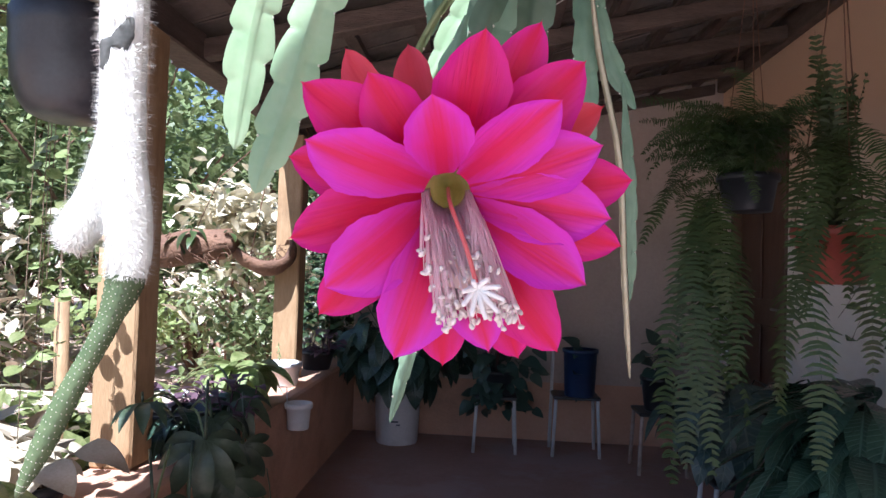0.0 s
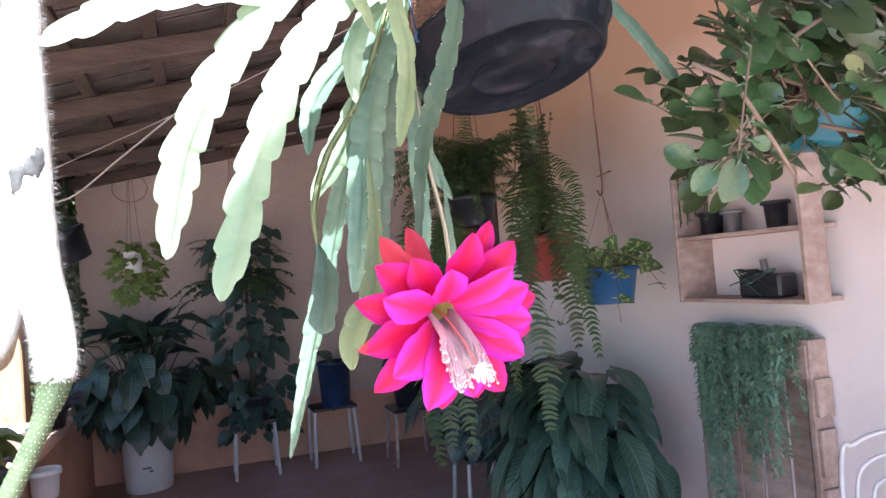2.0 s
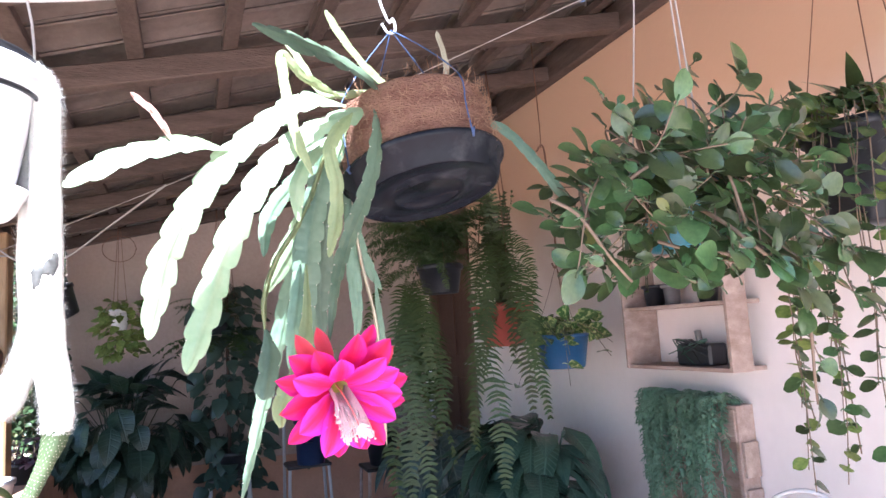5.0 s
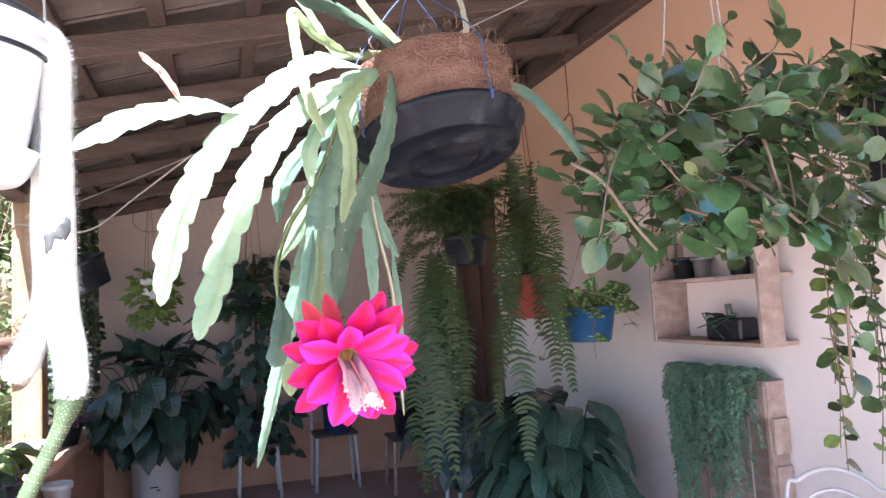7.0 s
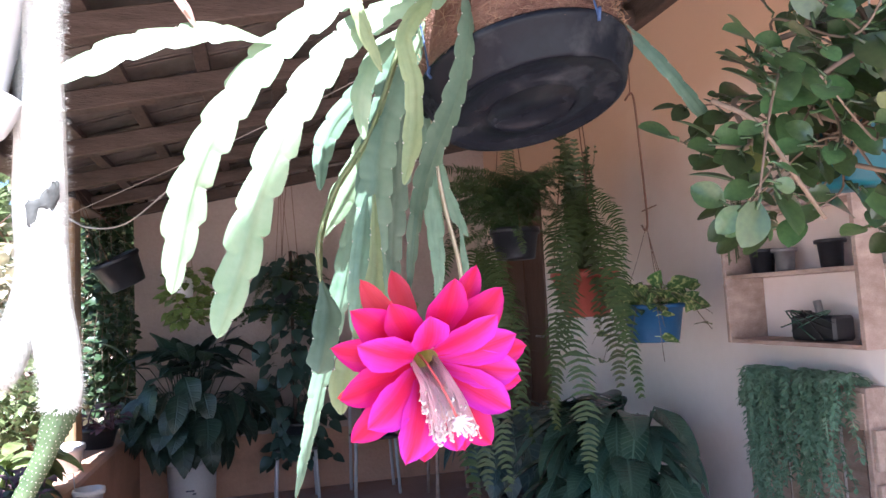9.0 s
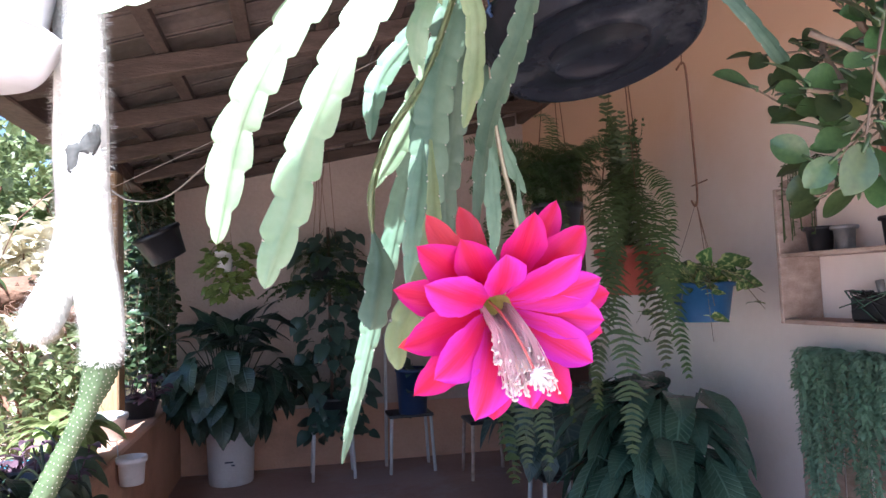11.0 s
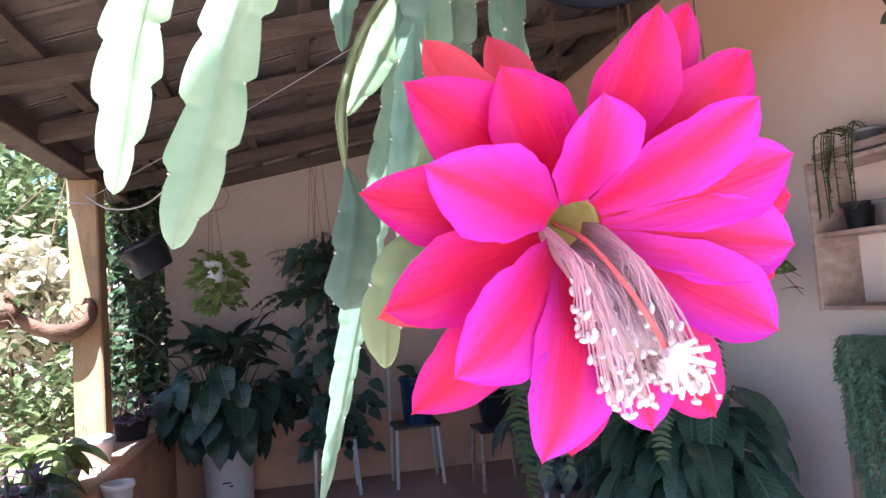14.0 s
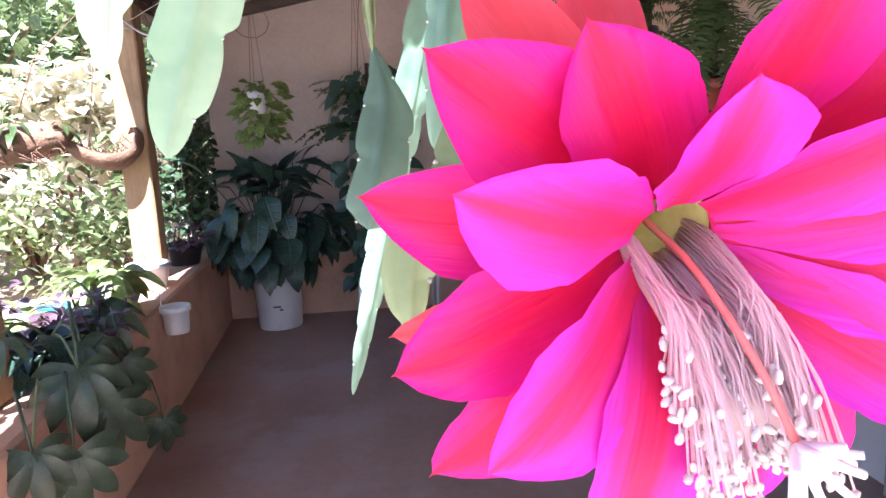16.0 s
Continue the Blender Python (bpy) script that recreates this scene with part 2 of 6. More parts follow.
M_LILY = veined("dark glossy leaf", (0.028, 0.066, 0.050), (0.066, 0.13, 0.092), (0.085, 0.155, 0.115), 14.0, 0.24)
M_BROAD = veined("deep green broad leaf", (0.014, 0.034, 0.024), (0.035, 0.07, 0.045), (0.045, 0.08, 0.06), 7.0, 0.36)
M_POTHOS = leafy("variegated green leaf", (0.06, 0.14, 0.03), (0.30, 0.36, 0.10), rough=0.35, vary=0.25, through_light=0.25, scale=60, grain=200)
M_SEDUM = leafy("blue-green succulent leaf", (0.13, 0.255, 0.165), (0.29, 0.44, 0.31), rough=0.5, vary=0.2, through_light=0.1)
M_GARDEN = leafy("garden leaf", (0.13, 0.19, 0.05), (0.38, 0.43, 0.19), rough=0.4, vary=0.35, through_light=0.35)
M_PURPLE = leafy("purple leaf", (0.06, 0.028, 0.045), (0.20, 0.12, 0.15), rough=0.5, vary=0.3, through_light=0.3)
M_TREE = leafy("tree leaf", (0.07, 0.11, 0.03), (0.26, 0.30, 0.14), rough=0.4, vary=0.3, through_light=0.35)
# Pale for dry leaves, and for sun glare on two garden shrubs.
M_DRY_GLARE = leafy("dry or glaring pale leaf", (0.34, 0.29, 0.19), (0.56, 0.50, 0.38), rough=0.7, vary=0.25, through_light=0.2, scale=14)
M_IVY = leafy("dark ivy leaf", (0.02, 0.045, 0.018), (0.06, 0.095, 0.035), rough=0.4, vary=0.3, through_light=0.2)


# ---- shapes ----
def data(name, verts, faces, mat, smooth=True):
    me = bpy.data.meshes.new(name)
    me.from_pydata([tuple(v) for v in verts], [], faces)
    me.materials.append(mat)
    if smooth:
        me.polygons.foreach_set("use_smooth", [True] * len(me.polygons))
    me.update()
    return me


def part(name, me, parent=None, label="", m=None):
    """One mesh object, a part of parent (in parent's own space)."""
    ob = new(name, me)
    if parent:
        ob.parent = parent
    if m is not None:
        ob.matrix_local = m
    if label:
        ob["label"] = label
    return ob


def thing(name, label, category, m=None, group="", kind="", me=None):
    ob = new(name, me)
    if m is not None:
        ob.matrix_world = m
    return tagged(ob, label, category, group, kind)


def at(x, y, z):
    return Matrix.Translation((x, y, z))


def join(pieces):
    """One list of verts and faces out of several (verts, faces, matrix or None)."""
    vs, fs = [], []
    for v, f, m in pieces:
        k = len(vs)
        vs += [m @ Vector(a) for a in v] if m is not None else [Vector(a) for a in v]
        fs += [tuple(i + k for i in q) for q in f]
    return vs, fs


def box(x0, x1, y0, y1, z0, z1, bevel=0.0):
    """A box with its edges taken off."""
    b = bmesh.new()
    bmesh.ops.create_cube(b, size=1, matrix=at((x0 + x1) / 2, (y0 + y1) / 2, (z0 + z1) / 2) @ Matrix.Diagonal((x1 - x0, y1 - y0, z1 - z0, 1)))
    if bevel:
        bmesh.ops.bevel(b, geom=b.edges[:], offset=bevel, segments=1, affect="EDGES")
    v = [a.co.copy() for a in b.verts]
    b.verts.index_update()
    f = [tuple(a.index for a in q.verts) for q in b.faces]
    b.free()
    return v, f


def lathe(profile, sides=32):
    """A turned shape from (radius, height) pairs; a radius of 0 closes it."""
    vs, fs = [], []
    for r, z in profile:
        for i in range(sides):
            a = 2 * math.pi * i / sides
            vs.append(Vector((r * math.cos(a), r * math.sin(a), z)))
    for j in range(len(profile) - 1):
        for i in range(sides):
            k = (i + 1) % sides
            fs.append((j * sides + i, j * sides + k, (j + 1) * sides + k, (j + 1) * sides + i))
    return vs, fs


def glide(points, n):
    """n + 1 points on a smooth line through the given ones."""
    P = [Vector(p) for p in points]
    P = [2 * P[0] - P[1]] + P + [2 * P[-1] - P[-2]]
    out = []
    segs = len(P) - 3
    for i in range(n + 1):
        u = segs * i / n
        k = min(int(u), segs - 1)
        t = u - k
        a, b, c, d = P[k:k + 4]
        out.append(0.5 * ((2 * b) + (c - a) * t + (2 * a - 5 * b + 4 * c - d) * t * t + (3 * b - a - 3 * c + d) * t ** 3))
    return out


def tube(points, radius, sides=6, n=0, taper=1.0):
    """A round bar along the points, ends closed."""
    P = glide(points, n) if n else [Vector(p) for p in points]
    vs, fs = [], []
    up = Vector((0.13, 0.31, 0.94))
    for i, p in enumerate(P):
        d = (P[min(i + 1, len(P) - 1)] - P[max(i - 1, 0)]).normalized()
        a = d.cross(up)
        if a.length < 0.05:
            a = d.cross(Vector((1, 0, 0)))
        a.normalize()
        b = d.cross(a)
        r = radius * (1 + (taper - 1) * i / (len(P) - 1))
        for k in range(sides):
            w = 2 * math.pi * k / sides
            vs.append(p + a * math.cos(w) * r + b * math.sin(w) * r)
    for i in range(len(P) - 1):
        for k in range(sides):
            q = (k + 1) % sides
            fs.append((i * sides + k, i * sides + q, (i + 1) * sides + q, (i + 1) * sides + k))
    fs.append(tuple(range(sides - 1, -1, -1)))
    fs.append(tuple(range((len(P) - 1) * sides, len(P) * sides)))
    return vs, fs


def blade(length, width, belly=0.4, tip=1.0, fold=0.15, droop=0.2, rows=7, wave=0.0, thick=0.0, blunt=0.0, stalk=0.0):
    """A leaf along +y from the origin, facing +z: belly is where it is widest, fold its keel, droop how far it bows down."""
    vs, fs = [], []
    cols = (-1.0, -0.5, 0.0, 0.5, 1.0)
    for i in range(rows + 1):
        t = i / rows
        if t < belly:
            w = math.sin(math.pi / 2 * (t / belly)) ** 0.8
        else:
            w = max(0.0, math.cos(math.pi / 2 * (t - belly) / (1 - belly))) ** (tip * (1 - blunt) + 0.45 * blunt)
        w = max(w, 0.02) * width / 2
        ang = -droop * t * 1.6
        y = length * (math.sin(droop * 1.6 * t) / (droop * 1.6) if droop else t)
        z = -length * ((1 - math.cos(droop * 1.6 * t)) / (droop * 1.6) if droop else 0)
        for c in cols:
            zz = z + abs(c) * fold * w + wave * w * math.sin(9 * t + 2 * c) * abs(c)
            vs.append(Vector((c * w, y, zz)))
    for i in range(rows):
        for c in range(4):
            a = i * 5 + c
            fs.append((a, a + 1, a + 6, a + 5))
    if stalk:
        v2, f2 = tube([(0, -stalk, 0.0), (0, -stalk / 2, 0.004), (0, 0.01, 0)], width * 0.03 + 0.0008, 4)
        return join([(vs, fs, None), (v2, f2, None)])
    return vs, fs


def aim(p, way, face=(0, 0, 1), size=1.0, spin=0.0):
    """A pose at p whose +y goes along way and whose +z turns towards face."""
    y = Vector(way).normalized()
    x = y.cross(Vector(face))
    if x.length < 1e-3:
        x = y.cross(Vector((1, 0, 0.2)))
    x.normalize()
    z = x.cross(y)
    m = Matrix((x, y, z)).transposed().to_4x4()
    if spin:
        m = m @ Matrix.Rotation(radians(spin), 4, "Y")
    return at(*p) @ m @ Matrix.Scale(size, 4)


def R(a, b):
    return random.uniform(a, b)


def pot(name, r_top, r_low, height, mat, parent, rim=0.012, label="", m=None, wall=0.006, sides=32):
    prof = [(0, 0), (r_low * 0.96, 0), (r_low, 0.006), (r_top - 0.004, height - rim * 2), (r_top + 0.004, height - rim * 2), (r_top + 0.006, height - rim), (r_top + 0.004, height),
            (r_top - wall, height), (r_top - wall - 0.002, height - rim * 2.2), (0, height - rim * 2.2)]
    return part(name, data(name, *lathe(prof, sides), mat), parent, label, m)


def soil(r, z, parent):
    return part("soil", data("soil", *lathe([(r, z - 0.01), (r, z), (r * 0.6, z + 0.006), (0, z + 0.008)], 20), M_EARTH), parent)


# ---- ground, floor, walls ----
def roof_z(x):
    return 1.93 + 0.2 * (x + 0.75)


FRONT = 0.48
thing("ground", "dry reddish garden soil strewn with pale litter", "ground", kind="structure",
      me=data("ground", *join([([(-300, -300, -0.12), (300, -300, -0.12), (300, 300, -0.12), (-300, 300, -0.12)], [(0, 1, 2, 3)], None)]), M_SOIL))
thing("floor", "worn dark red cement floor with pale scuffs", "floor", kind="structure", me=data("floor", *box(-0.68, 2.4, -0.3, 5.2, -0.15, 0.0), M_FLOOR, False))
# Unseen slab, added to throw sunlight back up under the roof.
M_BOUNCE = surface("pale bounce slab", (0.42, 0.39, 0.35), (0.58, 0.54, 0.49), scale=2, grain=40, rough=0.9, bump=0.3, stain=(0.3, 0.26, 0.22), stain_scale=1.2, stain_amount=0.4)
thing("bounce_slab", "unseen pale slab added to bounce sunlight onto wall and plants", "paving", kind="structure", me=data("bounce_slab", *box(-3.0, 1.84, -7.0, -0.304, -0.15, -0.02), M_BOUNCE, False))


def wall_prism(name, quad, z_of, mat, label, cat="wall"):
    """A wall on a plan outline with a sloping top."""
    n = len(quad)
    vs = [(x, y, -0.1) for x, y in quad] + [(x, y, z_of(x)) for x, y in quad]
    fs = [tuple(range(n - 1, -1, -1)), tuple(range(n, 2 * n))] + [(i, (i + 1) % n, n + (i + 1) % n, n + i) for i in range(n)]
    return thing(name, label, cat, kind="structure", me=data(name, vs, fs, mat, False))


wall_prism("wall_back", [(-0.70, 5.0), (1.84, 4.93), (1.84, 5.11), (-0.70, 5.18)], lambda x: roof_z(x) + 0.10, M_WALL, "peach limewashed plaster wall at the end of the veranda")
# side wall with a door opening
PARAPET = 0.52
D0, D1, DH = 3.89, 4.70, 2.05
thing("wall_right", "pale plaster house wall with warm stains, peach towards the roof", "wall", kind="structure",
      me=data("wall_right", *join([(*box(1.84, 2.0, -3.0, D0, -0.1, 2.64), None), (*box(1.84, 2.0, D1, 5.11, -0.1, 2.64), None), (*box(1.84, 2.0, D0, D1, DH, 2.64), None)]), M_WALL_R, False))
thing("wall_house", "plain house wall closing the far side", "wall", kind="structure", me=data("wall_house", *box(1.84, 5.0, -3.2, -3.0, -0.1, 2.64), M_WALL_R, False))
door = thing("door_1", "dark brown varnished wooden door, closed", "door", kind="structure")
part("door_leaf", data("door_leaf", *box(1.885, 1.925, D0 + 0.02, D1 - 0.02, 0.0, DH - 0.02, 0.003), M_DOOR, False), door)
for y0, y1, z0, z1 in ((D0 + 0.13, D0 + 0.37, 0.25, 0.9), (D0 + 0.43, D1 - 0.13, 0.25, 0.9), (D0 + 0.13, D0 + 0.37, 1.05, 1.85), (D0 + 0.43, D1 - 0.13, 1.05, 1.85)):
    part("panel", data("panel", *box(1.872, 1.884, y0, y1, z0, z1, 0.005), M_DOOR, False), door)
for y0, y1, z0, z1 in ((D0, D0 + 0.038, 0, DH), (D1 - 0.038, D1, 0, DH), (D0 + 0.038, D1 - 0.038, DH - 0.038, DH)):
    part("door_frame", data("door_frame", *box(1.825, 1.94, y0, y1, z0, z1, 0.003), M_DOOR, False), door)
part("handle", data("handle", *tube([(1.87, D0 + 0.1, 1.0), (1.84, D0 + 0.1, 1.0), (1.84, D0 + 0.2, 1.0)], 0.008, 6), M_GREYMETAL), door, "dull metal lever handle")
thing("parapet_wall", "low peach plastered garden wall, stained", "wall", kind="structure", me=data("parapet_wall", *box(-0.96, -0.68, 0.9, 5.0, -0.12, PARAPET, 0.012), M_PARAPET, False))

# No board known here: peach strip added for the warm tone low down.
thing("warm_band", "added peach band for the warmer tone low on the end wall", "trim", kind="structure", me=data("warm_band", [(-0.68, 4.993, 0), (1.82, 4.924, 0), (1.82, 4.924, 0.40), (-0.68, 4.993, 0.40), (-0.68, 5.009, 0), (1.82, 4.94, 0), (1.82, 4.94, 0.40), (-0.68, 5.009, 0.40)], [(0, 1, 2, 3), (4, 7, 6, 5), (3, 2, 6, 7), (0, 3, 7, 4), (1, 5, 6, 2), (0, 4, 5, 1)], M_PARAPET, False))

# ---- roof ----
post = thing("wooden_post", "square sawn timber post carrying the eave beam", "post", me=data("wooden_post", *box(-0.952, -0.812, 3.915, 4.055, PARAPET, 1.90, 0.008), M_POST, False))
thing("wooden_post", "square sawn timber post standing on the garden wall", "post", me=data("wooden_post", *box(-0.955, -0.82, 2.18, 2.315, PARAPET, 1.90, 0.008), M_POST, False))
beam = thing("eave_beam", "dark old timber eave beam", "beam", me=data("eave_beam", *box(-0.95, -0.83, FRONT, 5.4, 1.90, 2.01, 0.006), M_WOOD_DARK, False))


def slanted(x0, x1, y0, y1, z0, z1, bevel=0.004):
    """A box whose heights ride on the roof's slope."""
    v, f = box(x0, x1, y0, y1, z0, z1, bevel)
    return [Vector((a.x, a.y, a.z + roof_z(a.x))) for a in v], f


for y in (0.53, 0.76, 1.02, 1.42, 2.02, 2.62, 3.22, 3.82, 4.42, 4.95):
    thing("rafter", "dark old timber rafter under the roof tiles", "rafter", group="rafters", me=data("rafter", *slanted(-0.955, 1.782, y - 0.03, y + 0.03, 0.0, 0.075), M_WOOD_DARK, False))
k = 0
x = -0.915
while x < 1.80:
    thing("batten", "rough dark batten carrying roof tiles", "batten", group="battens", me=data("batten", *slanted(x - 0.024, x + 0.024, FRONT, 5.3, 0.076, 0.108, 0.002), M_WOOD_DARK, False))
    x += 0.285


# Added strip that stands in for the dark tile and mortar edge.
thing("tile_edge_strip", "dark strip added for the tile and mortar edge along the house wall", "beam", me=data("tile_edge_strip", *box(1.785, 1.839, FRONT, 4.90, 2.44, 2.57, 0.006), M_WOOD_DARK, False))


def tiles(x0, x1, y0, y1, verge=None):
    """Overlapping courses of rounded tiles, from below and above; verge gives the first x of each row."""
    out = []
    course = 0.285
    c = x0
    while c < x1 - 0.02:
        yy = y0
        while yy < y1:
            if verge and c - 0.05 < verge(yy + 0.15):
                yy += 0.19
                continue
            w = 0.19
            up = R(-0.004, 0.004)
            ca, cb = c - 0.04, c + course
            vs, fs = [], []
            for xx, lift in ((ca, 0.112), (cb, 0.142)):
                for i in range(7):
                    a = math.pi * i / 6
                    vs.append(Vector((xx, yy + w / 2 - math.cos(a) * (w / 2 + 0.008), roof_z(xx) + lift + up + 0.03 * math.sin(a))))
            n = len(vs)
            vs += [v + Vector((0, 0, 0.014)) for v in vs]
            for i in range(6):
                fs.append((i, i + 7, i + 8, i + 1))
                fs.append((n + i, n + i + 1, n + i + 8, n + i + 7))
                fs.append((i, i + 1, n + i + 1, n + i))
                fs.append((i + 7, n + i + 7, n + i + 8, i + 8))
            out.append((vs, fs, None))
            yy += w
        c += course
    return join(out)


thing("ceiling", "underside of an old clay tile roof", "ceiling", kind="structure", me=data("ceiling", *tiles(-0.90, 1.89, FRONT, 5.4), M_TILE, False))
# Unseen eave, invented to keep the sun off lower stems, basket and flower.
SHADE_EDGE = [(-0.50, -0.75), (-0.50, -0.17), (0.0, 0.072), (0.06, 0.10), (0.19, 0.165), (0.444, FRONT)]


def shade_edge_x(y):
    """The aslant edge of the added shading eave, set by where the sun must fall."""
    for (x0, y0), (x1, y1) in zip(SHADE_EDGE, SHADE_EDGE[1:]):
        if y <= y1:
            return x0 + (x1 - x0) * max(0.0, (y - y0) / (y1 - y0))
    return SHADE_EDGE[-1][0]


thing("shade_eave", "unseen tile eave added to shade the hanging plants", "roof", kind="structure", me=data("shade_eave", *tiles(-0.45, 1.89, -0.75, FRONT, shade_edge_x), M_TILE, False))
# Added board that closes the unseen eave and draws its shadow edge.
vb = SHADE_EDGE
vs, fs = [], []
for bx, by in vb:
    for dx, dz in ((0.0, 0.085), (0.75, 0.085), (0.75, 0.11), (0.0, 0.11)):
        vs.append(Vector((bx + dx, by, roof_z(bx + dx) + dz)))
for i in range(5):
    fs += [(4 * i + k, 4 * i + (k + 1) % 4, 4 * i + 4 + (k + 1) % 4, 4 * i + 4 + k) for k in range(4)]
fs += [(0, 1, 2, 3), (20, 23, 22, 21)]
thing("verge_board", "unseen board added to shade the hanging plants", "board", me=data("verge_board", vs, fs, M_WOOD_DARK, False))
# Rafters of the added eave, out of view as well.
for y in (-0.7, -0.2):
    thing("rafter", "dark old timber rafter under the roof tiles", "rafter", group="rafters", me=data("rafter", *slanted(shade_edge_x(y) + 0.05, 1.84, y - 0.03, y + 0.03, 0.005, 0.08), M_WOOD_DARK, False))


# ---- the flowering hanging basket ----
def flat_stem(points, width, mat, name, parent, face=(0, -1, 0.2), n=40, pitch=0.028, scallop=0.26, thick=0.0016, neck=0.25, tip=0.12, label="", twist=0.0, areoles=True):
    """A leaf-like cactus stem: a flat ribbon with a raised midrib and scalloped edges."""
    P = glide(points, n)
    total = sum((P[i + 1] - P[i]).length for i in range(n))
    n = max(12, int(total / 0.0024))
    P = glide(points, n)
    vs, fs = [], []
    s = 0.0
    nubs = []
    last = [-1, -1]
    phase = R(0, 1)
    for i, p in enumerate(P):
        if i:
            s += (p - P[i - 1]).length
        t = s / total
        d = (P[min(i + 1, n)] - P[max(i - 1, 0)]).normalized()
        fwd = Vector(face) - d * d.dot(Vector(face))
        if fwd.length < 1e-3:
            fwd = Vector((0, -1, 0))
        fwd.normalize()
        side = d.cross(fwd).normalized()
        if twist:
            rot = Matrix.Rotation(twist * t, 3, d)
            fwd, side = rot @ fwd, rot @ side
        env = min(1, (0.16 + 0.84 * (t / neck) ** 1.1) if t < neck else 1) * min(1, max(0.0004, (1 - t) / tip) ** 0.5)
        ws, us = [], []
        for e in (0, 1):
            u = (s / pitch + phase + 0.5 * e) % 1.0
            us.append(u)
            lobe = math.sin(math.pi / 2 * u / 0.84) ** 0.75 if u < 0.84 else math.cos(math.pi / 2 * (u - 0.84) / 0.16)
            notch = 1 - scallop * (1 - lobe) + 0.09 * math.sin(12.9 * int(s / pitch + phase + 0.5 * e) + 4 * e) - 0.05 * math.sin(3 * s / pitch + e)
            ws.append(width / 2 * env * notch)
            c = int(s / pitch + phase + 0.5 * e)
            if c != last[e]:
                last[e] = c
                if 0.05 < t < 0.99 and env > 0.3:
                    nubs.append((p, (side if e else -side), ws[-1], d))
        h = thick * (0.5 + 0.5 * env)
        pl, pr = (env * (0.0009 * abs(math.sin(math.pi * q)) ** 0.5 - 0.0010 * math.exp(-(min(q, 1 - q) / 0.07) ** 2)) for q in us)
        el, er = p - side * ws[0], p + side * ws[1]
        vs += [el, p - side * ws[0] * 0.55 + fwd * (h * 0.7 + pl), p - side * 0.0030 * env + fwd * (h * 0.6), p + fwd * (h + 0.0034 * env), p + side * 0.0030 * env + fwd * (h * 0.6), p + side * ws[1] * 0.55 + fwd * (h * 0.7 + pr), er,
               er, p + side * ws[1] * 0.55 - fwd * h * 0.7, p - fwd * h * 1.6, p - side * ws[0] * 0.55 - fwd * h * 0.7, el]
    for i in range(n):
        for k in (0, 1, 2, 3, 4, 5, 7, 8, 9, 10):
            fs.append((i * 12 + k, i * 12 + k + 1, (i + 1) * 12 + k + 1, (i + 1) * 12 + k))
    ob = part(name, data(name, vs, fs, mat), parent, label)
    if areoles and nubs:
        dots = []
        ball = ([(1, 0, 0), (-1, 0, 0), (0, 1, 0), (0, -1, 0), (0, 0, 1), (0, 0, -1)], [(0, 2, 4), (2, 1, 4), (1, 3, 4), (3, 0, 4), (2, 0, 5), (1, 2, 5), (3, 1, 5), (0, 3, 5)])
        for p, sd, w, d in nubs:
            if R(0, 1) < 0.7:
                dots.append((*ball, at(*(p + sd * w * 0.985)) @ Matrix.Scale(R(0.0007, 0.0014), 4)))
        part("wool_edge", data("wool_edge", *join(dots), M_AREOLE), ob, "whitish woolly dots along the edge")["kind"] = "stuff"
    return ob


BASKET = at(0.417, 0.690, 1.440) @ Euler((radians(-13), radians(-6), 0)).to_matrix().to_4x4()
basket = thing("hanging_basket", "coconut fibre basket in a dark plastic bowl, on wires", "hanging basket", BASKET)
part("plastic_bowl", data("plastic_bowl", *lathe([(0, 0.004), (0.05, 0.004), (0.052, 0.0), (0.056, 0.004), (0.098, 0.004), (0.102, 0.0), (0.108, 0.002), (0.119, 0.034), (0.1235, 0.034), (0.1245, 0.040), (0.1225, 0.043), (0.117, 0.042), (0.116, 0.035), (0, 0.03)], 56), M_BOWL), basket, "dark grey plastic bowl with a moulded ring")
vs, fs = lathe([(0.1, 0.036), (0.112, 0.04), (0.1135, 0.052), (0.115, 0.07), (0.1165, 0.09), (0.117, 0.11), (0.117, 0.125), (0.114, 0.133), (0.106, 0.136), (0.10, 0.13), (0.0, 0.127)], 72)
vs = [v + Vector((v.x, v.y, 0)).normalized() * 0.004 * noise.noise(v * 60) + Vector((0, 0, 0.003 * noise.noise(v * 40))) if Vector((v.x, v.y, 0)).length > 0.01 else v for v in vs]
part("coir_liner", data("coir_liner", vs, fs, M_COIR), basket, "matted brown coconut fibre")
pieces = []
for i in range(900):
    a = R(0, 2 * math.pi)
    z = R(0.044, 0.137)
    p = Vector((0.116 * math.cos(a), 0.116 * math.sin(a), z))
    out = Vector((math.cos(a), math.sin(a), 0))
    side = Vector((-math.sin(a), math.cos(a), 0))
    ln = R(0.006, 0.018) * (1.3 if z > 0.125 else 1)
    w = side * R(-1, 1) + Vector((0, 0, R(-1, 1) if z < 0.125 else R(0.1, 1.4))) + out * R(0.0, 0.35)
    w.normalize()
    q = p + w * ln + out * 0.004
    pieces.append((*tube([p + out * 0.001, (p + q) / 2 + out * R(0.001, 0.004), q], 0.00035, 3), None))
part("fibre_fuzz", data("fibre_fuzz", *join(pieces), M_FIBRE), basket)["kind"] = "stuff"
HOOK = BASKET.inverted() @ Vector((0.378, 0.71, 1.70))
